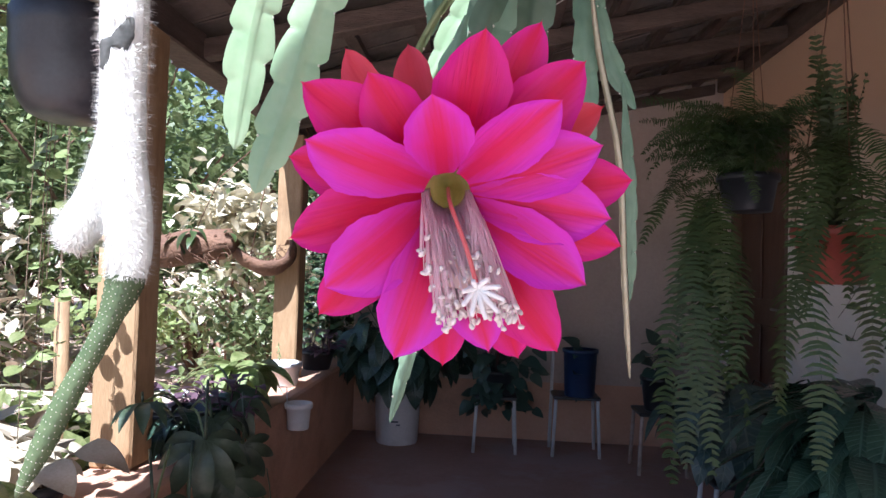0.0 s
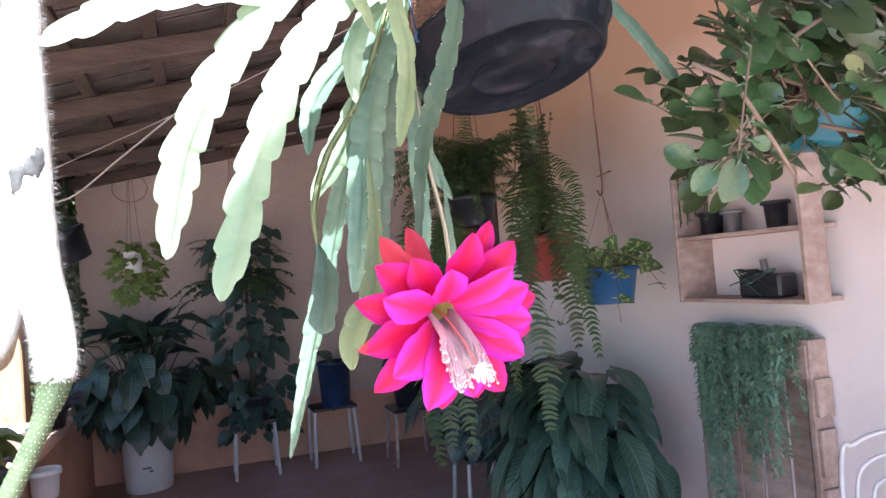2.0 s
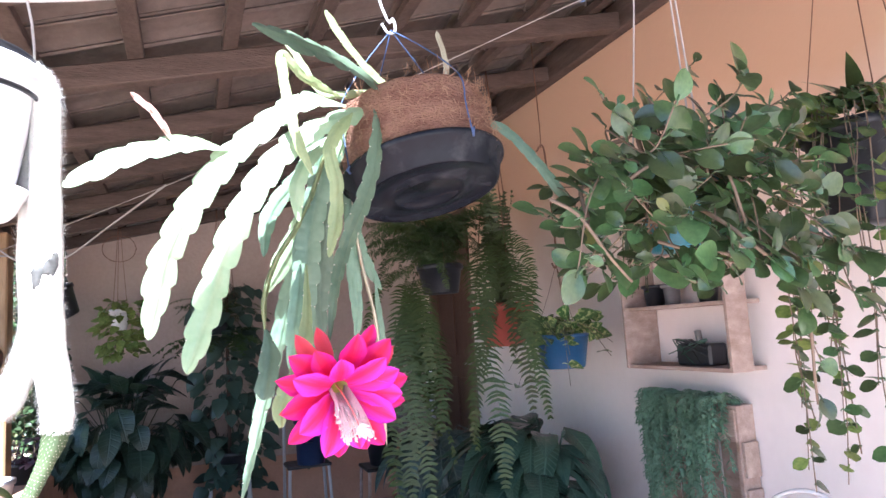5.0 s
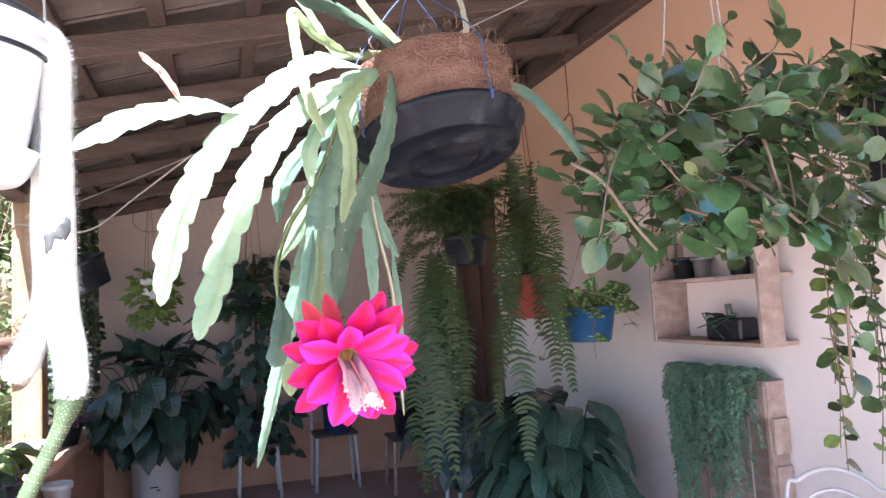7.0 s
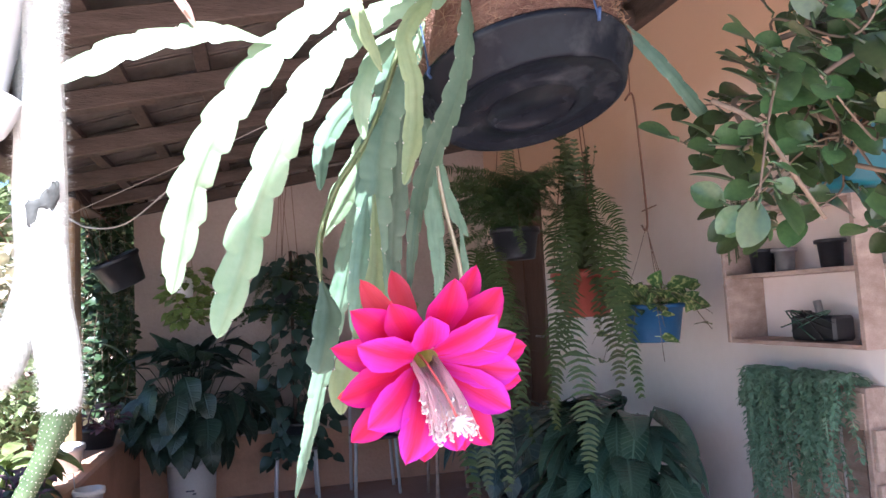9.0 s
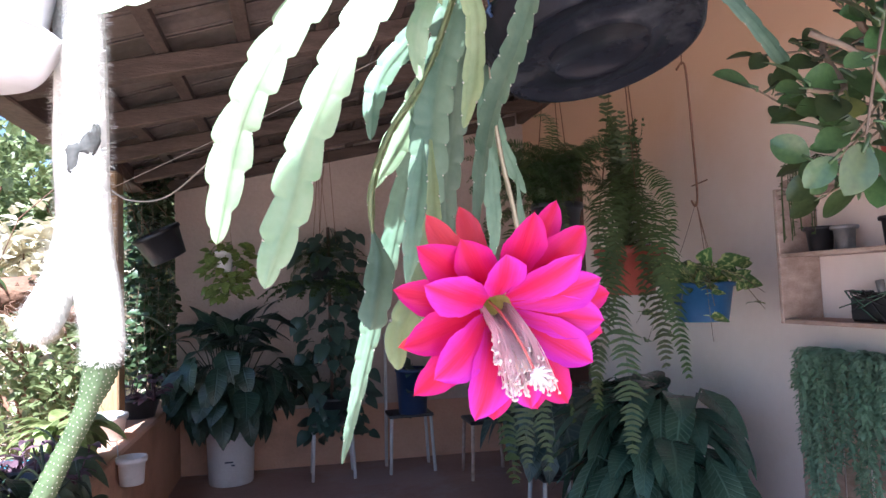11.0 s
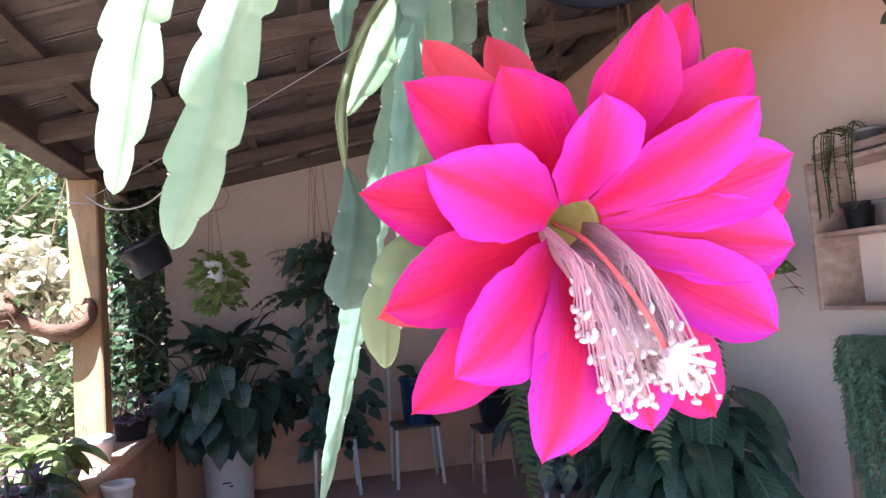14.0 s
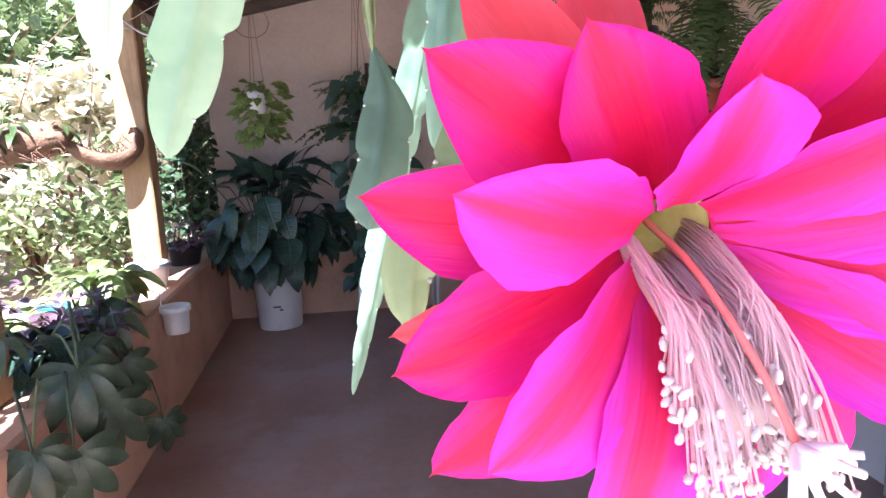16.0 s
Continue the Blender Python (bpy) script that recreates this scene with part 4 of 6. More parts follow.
def hairy_column(points, radius, name, hairs, n=60, ribs=14, bare=0.0):
    P = glide(points, n)
    vs, fs = [], []
    hv = []
    fr = []
    for i, p in enumerate(P):
        d = (P[min(i + 1, n)] - P[max(i - 1, 0)]).normalized()
        a = d.cross(Vector((0.05, 1, 0.02))).normalized()
        b = d.cross(a)
        t = i / n
        r = radius * (min(1, ((1 - t) / 0.06 + 0.05)) ** 0.5) * (1 - bare * max(0.0, min(1.0, (t - 0.62) / 0.12))) * (1 + 0.05 * math.sin(t * 37) + 0.06 * noise.noise(p * 25))
        fr.append((p, a, b, d, r))
        for k in range(ribs * 2):
            w = math.pi * k / ribs
            rr = r * (1.0 if k % 2 else 0.88) * (1.0 + (0.10 if t > 0.66 and bare and (i + k // 2) % 2 else 0.0))
            vs.append(p + a * math.cos(w) * rr + b * math.sin(w) * rr)
    S = ribs * 2
    cut = int(n * 0.66) if bare else n
    for i in range(n):
        for k in range(S):
            q = (k + 1) % S
            fs.append((i * S + k, i * S + q, (i + 1) * S + q, (i + 1) * S + k))
    fs.append(tuple(range(n * S, n * S + S)))
    ob = part(name, data(name, vs[:(cut + 1) * S], fs[:cut * S], M_WOOL), cactus)
    if bare:
        part("bare_stem", data("bare_stem", vs[cut * S:], [tuple(v - cut * S for v in f) for f in fs[cut * S:]], M_CACTUS), ob, "green lower stem with rows of pale spine cushions")
        nubs = []
        ball = lathe([(0.0, -1), (0.8, -0.5), (0.8, 0.5), (0.0, 1)], 5)
        for i in range(cut, n):
            p, a, b, d, r = fr[i]
            for k in range(ribs):
                w = 2 * math.pi * (k + 0.5 * (i % 2)) / ribs
                nubs.append((*ball, at(*(p + (a * math.cos(w) + b * math.sin(w)) * r * 0.98)) @ Matrix.Scale(0.00062, 4)))
        part("spine_fuzz", data("spine_fuzz", *join(nubs), M_AREOLE), ob, "rows of pale spine cushions")["kind"] = "stuff"
        vs2, fs2 = [], []
        for row in range(7):
            for k in range(22):
                w = 3.9 + 1.7 * k / 21
                z = 1.345 + 0.016 * math.cos(w) + (0.022 + 0.008 * math.sin(5 * w)) * (row / 6 - 0.5) + 0.002 * math.sin(7 * w + row)
                u = min(range(n), key=lambda q: abs(fr[q][0].z - z) + (9 if q < n * 0.15 else 0))
                p, a, b, d, r = fr[u]
                c = p.lerp(fr[u + 1][0], 0.5)
                rr = r * (1.01 + 0.05 * ((row + k) % 2)) if 0 < row < 6 else r * 0.9
                vs2.append(Vector((c.x + rr * math.cos(w), c.y + rr * math.sin(w), z)))
        for row in range(6):
            for k in range(21):
                fs2.append((row * 22 + k, row * 22 + k + 1, row * 22 + 23 + k, row * 22 + 22 + k))
        part("bald_patch", data("bald_patch", vs2, fs2, M_SCAR), ob, "grey patch without hair")
    hf = []
    for i in range(hairs):
        t = R(0, 0.66 if bare else 0.995)
        u = t * n
        k = min(int(u), n - 1)
        p = fr[k][0].lerp(fr[k + 1][0], u - k)
        _, a, b, d, r = fr[k]
        w = R(0, 2 * math.pi)
        out = a * math.cos(w) + b * math.sin(w)
        if bare and out.y < -0.25 and abs(p.z - 1.345 - 0.016 * out.x) < 0.011:
            continue
        side = d.cross(out)
        q0 = p + out * r * 0.9
        q1 = q0 + out * (R(0.002, 0.005) if i % 3 else R(0.005, 0.011)) + d * R(-0.001, 0.005) + side * R(-0.003, 0.003)
        j = len(hv)
        wdt = side * (0.00040 if i % 3 else 0.00055)
        hv += [q0 - wdt, q0 + wdt, q1]
        hf.append((j, j + 1, j + 2))
    part("hairs", data("hairs", hv, hf, M_HAIR, False), ob, "dense fine white hair-like spines")["kind"] = "stuff"
    return ob


hairy_column([(-0.15, 0.735, 1.595), (-0.115, 0.74, 1.605), (-0.092, 0.745, 1.56), (-0.090, 0.75, 1.40), (-0.084, 0.75, 1.25), (-0.075, 0.75, 1.16), (-0.088, 0.745, 1.105), (-0.118, 0.74, 1.04), (-0.155, 0.735, 0.955)], 0.0195, "column", 26000, n=130, bare=0.52)
hairy_column([(-0.17, 0.765, 1.595), (-0.135, 0.775, 1.605), (-0.112, 0.785, 1.55), (-0.110, 0.785, 1.40), (-0.108, 0.78, 1.27), (-0.125, 0.775, 1.21), (-0.145, 0.77, 1.165)], 0.0185, "column", 20000)


# ---- plants: shared makers ----
def leaf_set(name, sizes, mat, **kw):
    """A few leaf meshes of one kind, to be shared by many leaves."""
    return [data(name, *blade(ln, wd, **kw), mat) for ln, wd in sizes]


def leaf_on(parent, meshes, p, way, face=(0, 0, 1), size=1.0, name="leaf"):
    return part(name, random.choice(meshes), parent, "", aim(p, way, face, size))


def frond_mesh(length, width, pairs, start, bend, mat, gap=1.0, sway=0.0):
    """A fern frond: an arching midrib with many narrow leaflets on both sides. start: its first slope in degrees; bend: how far it turns down; sway: how far it wanders sideways."""
    seg = 26
    p = Vector((0, 0, 0))
    P = [p.copy()]
    ph, wob = R(0, 6), R(4, 9)
    for i in range(seg):
        a = radians(start - bend * (i / seg) ** 0.9)
        p = p + Vector((sway * math.sin(ph + wob * i / seg), math.cos(a), math.sin(a))) * (length / seg)
        P.append(p.copy())
    pieces = [(*tube(P, 0.0013, 3, 0, 0.3), None)]
    vs, fs = [], []
    roll = R(-0.5, 0.5)
    for k in range(pairs):
        t = 0.06 + 0.94 * (k + R(-0.2, 0.2)) / pairs
        u = max(0, min(seg - 1e-3, t * seg))
        i = int(u)
        q = P[i].lerp(P[i + 1], u - i)
        d = (P[i + 1] - P[i]).normalized()
        flat = (Vector((1, 0, 0)) - d * d.x).normalized()
        rot = Matrix.Rotation(roll * (1 + 1.5 * t * math.sin(ph + 3 * t)), 3, d)
        flat = rot @ flat
        nrm = flat.cross(d)
        w = width / 2 * (math.sin(math.pi * min(1, t * 0.92 + 0.06)) ** 0.55) * R(0.75, 1.1)
        lw = length / pairs * 0.40 * gap
        for sd in (-1, 1):
            if R(0, 1) < 0.04:
                continue
            out = (flat * sd + d * R(0.05, 0.40) + nrm * R(-0.35, 0.25)).normalized()
            j = len(vs)
            dip = Vector((0, 0, -w * R(0.05, 0.3)))
            m1, e = q + out * w * 0.5 + nrm * w * 0.06, q + out * w + dip
            vs += [q - d * lw * 0.7, q + d * lw * 0.7, m1 + d * lw * 0.9, m1 - d * lw * 0.5, q + out * w * 0.82 + dip * 0.6 + d * lw * 0.6, q + out * w * 0.82 + dip * 0.6 - d * lw * 0.2, e + d * lw * 0.3]
            fs += [(j, j + 1, j + 2, j + 3), (j + 3, j + 2, j + 4, j + 5), (j + 5, j + 4, j + 6)]
    pieces.append((vs, fs, None))
    return data("frond", *join(pieces), mat, False)


def strand_of_leaves(parent, points, meshes, count, name="strand", mat=None, size=(0.8, 1.2), spread=1.0):
    """A thin trailing stem with small leaves set along it."""
    P = glide(points, 24)
    st = part(name, data(name, *tube(P, 0.0014, 4), mat or M_TWIG), parent)
    for i in range(count):
        u = (i + R(0.1, 0.9)) / count * 24
        k = min(23, int(u))
        p = P[k].lerp(P[k + 1], u - k)
        a = R(0, 2 * math.pi)
        way = Vector((math.cos(a) * spread, math.sin(a) * spread, R(-0.7, 0.3)))
        part("leaf", random.choice(meshes), st, "", aim(p, way, (R(-0.5, 0.5), -0.7, 0.8), R(*size)))
    return st


def hangers(parent, r, z, top, mat, n=3, radius=0.0016):
    for i in range(n):
        a = 2 * math.pi * i / n + 0.4
        part("hanger", data("hanger", *tube([(r * math.cos(a), r * math.sin(a), z), (r * 0.45 * math.cos(a), r * 0.45 * math.sin(a), (z + top) / 2), (0, 0, top)], radius, 4, 6), mat), parent)


# ---- round-leaved plant in the turquoise pot ----
rp = thing("hanging_pot", "turquoise plastic pot hung on a cord, hidden in foliage", "pot", at(0.845, 0.655, 1.345))
pot("pot_body", 0.075, 0.055, 0.12, M_TEAL, rp)
soil(0.064, 0.098, rp)
hangers(rp, 0.073, 0.115, 0.95, M_CORD)
rub = thing("round_leaved_plant", "bushy trailing plant with glossy rounded green leaves", "plant", at(-0.07, 0.135, -0.16))
ROUND = leaf_set("leaf", [(0.050, 0.035), (0.044, 0.030), (0.056, 0.036), (0.038, 0.025), (0.030, 0.019)], M_ROUND, belly=0.50, tip=0.8, blunt=0.60, fold=0.20, droop=0.3, rows=12, stalk=0.008)
ROUND_Y = leaf_set("leaf", [(0.040, 0.030), (0.034, 0.020)], M_YELLOWLEAF, belly=0.55, blunt=0.8, fold=0.2, droop=0.25, rows=7, stalk=0.010)
C0 = Vector((0.88, 0.50, 1.55))
TW = [  # ends of the longer twigs
    ((0.997, 0.53, 1.84), 0.03), ((0.64, 0.45, 1.53), 0.02), ((0.60, 0.34, 1.37), 0.06), ((0.70, 0.40, 1.72), 0.05), ((0.66, 0.40, 1.62), 0.04), ((1.05, 0.44, 1.74), 0.04),
    ((1.10, 0.46, 1.42), 0.06), ((1.14, 0.50, 1.24), 0.10), ((0.80, 0.33, 1.38), 0.05), ((0.98, 0.34, 1.36), 0.06), ((0.75, 0.34, 1.46), 0.05), ((0.88, 0.30, 1.46), 0.05), ((1.05, 0.34, 1.48), 0.05),
    ((0.80, 0.42, 1.72), 0.03), ((0.90, 0.38, 1.70), 0.03), ((1.02, 0.40, 1.68), 0.03), ((0.88, 0.34, 1.60), 0.03), ((1.00, 0.34, 1.60), 0.03), ((0.78, 0.36, 1.58), 0.03), ((1.07, 0.40, 1.58), 0.03),
    ((0.72, 0.62, 1.62), 0.04), ((0.95, 0.70, 1.66), 0.04), ((1.06, 0.62, 1.62), 0.04), ((0.85, 0.68, 1.45), 0.05), ((1.08, 0.66, 1.45), 0.05), ((0.68, 0.46, 1.42), 0.05), ((1.10, 0.36, 1.40), 0.05), ((0.93, 0.30, 1.54), 0.03),
]
for i in range(54):
    a, b, c = R(0, 6.28), R(-1.3, 0.9), R(0.5, 1.0)
    TW.append(((0.88 + 0.215 * c * math.cos(a), 0.46 + 0.17 * math.sin(b), 1.53 + 0.20 * c * math.sin(a)), R(0.0, 0.05)))
for ti, (e, sag) in enumerate(TW):
    e = Vector(e) + Vector((R(-0.01, 0.01), R(-0.01, 0.01), R(-0.01, 0.01)))
    if e.x < 1.04:
        e.z = max(e.z, 1.455 + R(0, 0.03))
    b = C0 + Vector((R(-0.05, 0.05), R(-0.04, 0.04), R(-0.02, 0.02)))
    run = (e - b).length
    q1 = b.lerp(e, 0.33) + Vector((R(-0.05, 0.05), R(-0.03, 0.05), sag + R(-0.01, 0.05))) * min(1.5, run / 0.18)
    q2 = b.lerp(e, 0.7) + Vector((R(-0.04, 0.04), R(-0.04, 0.02), sag * 0.8 + R(-0.04, 0.02))) * min(1.5, run / 0.18)
    P = glide([b, q1, q2, e], 24)
    tw = part("twig", data("twig", *tube(P, 0.0044 if ti < 14 and ti % 2 else 0.0019, 6, 0, 0.55), M_TWIG), rub)
    cnt = max(5, int(run / 0.026))
    for i in range(cnt):
        u = (0.35 + 0.65 * (i + R(0, 0.6)) / cnt) * 24
        k = min(23, int(u))
        p = P[k].lerp(P[k + 1], u - k)
        d = (P[k + 1] - P[k]).normalized()
        a = R(0, 2 * math.pi)
        side = (Vector((math.cos(a), 0.5 * math.sin(a) - 0.35, math.sin(a) * 0.8)) + d * 0.4).normalized()
        leaf_on(tw, ROUND if R(0, 1) > 0.02 else ROUND_Y, p + side * 0.010, side, (R(-1.0, 0.9), -0.8, R(-0.2, 1.5)), R(0.6, 1.2))
    leaf_on(tw, ROUND, e, (e - q2).normalized() + Vector((0, 0, 0.2)), (0.2, -0.8, 0.6), 0.9)

for pts in ([(0.81, 0.56, 1.46), (0.793, 0.50, 1.444), (0.798, 0.49, 1.415), (0.804, 0.49, 1.392), (0.826, 0.50, 1.357), (0.866, 0.53, 1.361)], [(0.52, 0.52, 1.40), (0.549, 0.50, 1.374), (0.589, 0.50, 1.322), (0.635, 0.52, 1.289)],
            [(0.70, 0.54, 1.345), (0.725, 0.50, 1.326), (0.761, 0.49, 1.323), (0.80, 0.49, 1.312), (0.855, 0.50, 1.315), (0.908, 0.53, 1.337)], [(0.63, 0.55, 1.41), (0.66, 0.50, 1.44), (0.708, 0.49, 1.456), (0.75, 0.49, 1.446), (0.793, 0.53, 1.441)]):
    part("twig", data("twig", *tube([Vector(p) + Vector((0.07, -0.135, 0.16)) for p in pts], 0.0027, 7, 40, 0.7), M_TWIG), rub, "bare brown twig")

# ---- black pot with trailing strings of small leaves ----
bp_ = thing("hanging_pot", "black plastic hanging pot against the house wall", "pot", at(1.425, 0.74, 1.40))
pot("pot_body", 0.125, 0.10, 0.21, M_BLACK, bp_, rim=0.012)
soil(0.11, 0.185, bp_)
hangers(bp_, 0.12, 0.205, 1.0, M_RUST)
tv = thing("trailing_vine", "trailing vine with small round green leaves", "plant", at(-0.11, 0.04, -0.09))
COIN = leaf_set("leaf", [(0.034, 0.029), (0.028, 0.024), (0.040, 0.032)], M_POTHOS, belly=0.5, blunt=0.9, fold=0.1, droop=0.15, rows=5, stalk=0.004)
COIN2 = leaf_set("leaf", [(0.030, 0.026), (0.038, 0.031)], M_ROUND, belly=0.5, blunt=0.9, fold=0.1, droop=0.15, rows=5, stalk=0.004)
for i in range(34):
    a = R(1.9, 5.1)
    x0, y0 = 1.53 + 0.12 * math.cos(a), 0.70 + 0.12 * math.sin(a)
    dx, dy = math.cos(a) * R(0.0, 0.07), math.sin(a) * R(0.02, 0.1)
    zl = R(0.95, 1.42)
    strand_of_leaves(tv, [(1.50 + 0.05 * math.cos(a), 0.70 + 0.05 * math.sin(a), 1.73), (x0, y0, 1.755), (x0 + dx * 0.6, y0 + dy * 0.6, 1.66), (x0 + dx + R(-0.03, 0.03), y0 + dy, 1.66 * 0.65 + zl * 0.35), (x0 + dx + R(-0.03, 0.03), y0 + dy, 1.66 * 0.3 + zl * 0.7), (x0 + dx + R(-0.03, 0.03), y0 + dy, zl)], COIN if i % 2 else COIN2, int((1.72 - zl) / 0.027))
LONG = leaf_set("leaf", [(0.14, 0.04)], M_ROUND, belly=0.35, droop=0.35, rows=8)
for w in ((-0.9, -0.3, 0.5), (-0.5, -0.6, 1.0), (0.3, -0.7, 0.8), (-0.2, 0.6, 1.0)):
    leaf_on(tv, LONG, (1.48, 0.68, 1.73), w, (0, -0.5, 1), 1.0, "long_leaf")

# ---- black pot by the eave ----
bl = thing("hanging_pot", "black ribbed plastic hanging pot near the eave", "pot", at(-0.462, 1.25, 1.385))
part("pot_body", data("pot_body", *lathe([(0, 0), (0.042, 0.0), (0.062, 0.009), (0.076, 0.028), (0.0845, 0.052), (0.087, 0.056), (0.0895, 0.09), (0.0915, 0.095), (0.0915, 0.135), (0.0935, 0.14), (0.094, 0.17), (0.090, 0.178), (0.084, 0.175), (0.08, 0.15), (0, 0.15)], 40), M_BLACK), bl)
hangers(bl, 0.088, 0.175, 0.66, M_CORD)
soil(0.08, 0.152, bl)
lv = thing("trailing_vine", "sunlit trailing vine with rounded leaves", "plant", at(0, 0.19, -0.10))
VINE = leaf_set("leaf", [(0.045, 0.036), (0.036, 0.03)], M_GARDEN, belly=0.45, blunt=0.6, fold=0.15, droop=0.2, rows=5, stalk=0.008)
for i in range(7):
    x0 = -0.57 - R(0, 0.05)
    strand_of_leaves(lv, [(-0.50, 1.06, 1.64), (x0, 1.03 + R(-0.05, 0.05), 1.66), (x0 - 0.03, 1.02, 1.5), (x0 - R(0.02, 0.06), 1.02, R(0.95, 1.3))], VINE, 11, size=(0.7, 1.1))
for i in range(9):
    x0, y0 = R(-0.99, -0.85), R(1.5, 2.1)
    strand_of_leaves(lv, [(x0 + 0.02, y0, 2.06), (x0, y0, 1.6), (x0 - 0.02, y0 + 0.02, R(0.75, 1.1))], VINE, 17, size=(0.8, 1.3))

# ---- ferns ----
fern = thing("hanging_fern", "large dark hanging fern with long arching fronds in a black pot", "fern", at(1.15, 2.62, 1.40))
pot("pot_body", 0.10, 0.08, 0.13, M_BLACK, fern)
hangers(fern, 0.095, 0.125, 1.0, M_RUST)
FR = [frond_mesh(R(0.42, 0.78), R(0.085, 0.125), 46, R(25, 80), R(65, 130), M_FERN_DARK if i % 3 else M_FERN, 1.0, R(0.05, 0.22)) for i in range(14)]
for i in range(140):
    me = random.choice(FR)
    m = (at(R(-0.08, 0.08), R(-0.08, 0.08), R(0.06, 0.24)) @ Matrix.Rotation(2 * math.pi * i / 160 * 3.1 + R(-0.2, 0.2), 4, "Z") @ Matrix.Rotation(radians(R(-14, 14)), 4, "Y") @ Matrix.Scale(R(0.56, 0.80), 4))
    if max((m @ v.co).x for v in me.vertices) < 0.26:
        part("frond", me, fern, "", m)


def curtain(name, label, x, y, top, low, n, mat):
    """A column of fronds that hang down, each with its own length and sway."""
    t = thing(name, label, "fern", at(x, y, top))
    for i in range(n):
        ln = (top - low) * (R(0.95, 1.12) if i % 3 == 0 else R(0.45, 0.95))
        me = frond_mesh(ln, R(0.10, 0.155), int(ln / 0.020), R(-30, 20), R(60, 85), mat if i % 3 else M_FERN_DARK, 1.05, R(0.05, 0.16))
        m = at(R(-0.025, 0.025), R(-0.04, 0.04), R(-0.10, 0.04)) @ Matrix.Rotation(R(-1.3, 1.3) + math.pi, 4, "Z") @ Matrix.Rotation(radians(R(-5, 5)), 4, "Y") @ Matrix.Diagonal((1, 0.35, 1, 1))
        if max((m @ v.co).x for v in me.vertices) < 0.125:
            part("frond", me, t, "", m)
    return t


curtain("hanging_fern", "fern fronds trailing almost to the floor", 0.94, 2.46, 1.42, 0.40, 16, M_FERN)
curtain("hanging_fern", "long green fern fronds trailing in front of the wall", 1.285, 2.32, 1.60, 0.36, 24, M_FERN)
red = thing("hanging_pot", "terracotta red round pot hung on wires", "pot", at(1.345, 2.40, 1.155))
pot("pot_body", 0.128, 0.085, 0.18, M_RED, red, rim=0.016)
soil(0.11, 0.145, red)
hangers(red, 0.124, 0.175, 1.22, M_RUST, 3, 0.0022)
rf = thing("upright_fern", "young fern with upright fronds in the red pot", "fern", at(1.345, 2.40, 1.295))
UP = [frond_mesh(R(0.5, 0.74), R(0.09, 0.12), 30, R(84, 91), R(4, 16), M_FERN) for i in range(6)]
for i in range(12):
    part("frond", random.choice(UP), rf, "", Matrix.Rotation(R(0, 6.28), 4, "Z") @ Matrix.Rotation(radians(R(-6, 6)), 4, "Y"))
for i in range(3):
    part("frond", random.choice(FR), rf, "", Matrix.Rotation(R(2.2, 4.0), 4, "Z") @ Matrix.Scale(0.35, 4))

# ---- blue wall pot with a variegated plant ----
blue = thing("hanging_pot", "blue plastic pot hung from a rusty hook", "pot", at(1.488, 2.17, 1.058))
pot("pot_body", 0.108, 0.085, 0.135, M_BLUE, blue, rim=0.008)
soil(0.10, 0.12, blue)
hangers(blue, 0.108, 0.132, 0.42, M_RUST, 3, 0.0012)
vp = thing("variegated_vine", "heart-leaved vine with green and cream leaves in the blue pot", "plant", at(1.488, 2.17, 1.058) @ Matrix.Scale(0.82, 4) @ at(-1.66, -2.37, -1.085))
HEART = leaf_set("leaf", [(0.085, 0.065), (0.07, 0.052), (0.095, 0.07)], M_VARIEG, belly=0.25, tip=0.9, fold=0.2, droop=0.3, rows=6, stalk=0.03)
for i in range(70):
    a = R(0, 6.28)
    r = R(0.02, 0.17)
    leaf_on(vp, HEART, (1.66 + r * math.cos(a), 2.37 + r * math.sin(a), 1.24 + R(0.0, 0.09)), (math.cos(a), math.sin(a), R(-0.5, 0.9)), (-0.4, -1.0, 0.6), R(0.7, 1.15))
for e in ((1.53, 2.09, 1.16), (1.55, 2.14, 1.02), (1.44, 2.45, 1.00), (1.43, 2.52, 1.08), (1.74, 2.08, 1.14), (1.80, 2.15, 1.20), (1.50, 2.3, 1.10)):
    strand_of_leaves(vp, [(1.65, 2.36, 1.25), (0.5 * (1.65 + e[0]), 0.5 * (2.36 + e[1]), 1.29), e], HEART, 5, size=(0.6, 0.9))
hk2 = thing("wire_hook", "rusty wire with a hook hanging from the roof", "wire", at(-0.172, -0.2, -0.06))
part("wire", data("wire", *tube([(1.62, 2.36, 2.5), (1.63, 2.36, 2.1), (1.625, 2.355, 2.02)], 0.0022, 5), M_RUST), hk2)
part("hook", data("hook", *tube([(1.60, 2.35, 2.0), (1.63, 2.355, 2.03), (1.645, 2.36, 1.98), (1.655, 2.36, 1.75), (1.66, 2.36, 1.56), (1.65, 2.36, 1.52), (1.635, 2.36, 1.54)], 0.004, 6, 24), M_RUST), hk2)
part("wire", data("wire", *tube([(1.64, 2.36, 1.59), (1.69, 2.34, 1.61)], 0.0025, 5), M_RUST), hk2)
part("wire", data("wire", *tube([(1.655, 2.36, 1.53), (1.66, 2.355, 1.47), (1.668, 2.35, 1.36), (1.67, 2.34, 1.25)], 0.0012, 4), M_RUST), hk2)

# ---- wall crate with small pots ----
def board(parent, x0, x1, y0, y1, z0, z1, name="board"):
    return part(name, data(name, *box(x0, x1, y0, y1, z0, z1, 0.002), M_CRATE, False), parent)


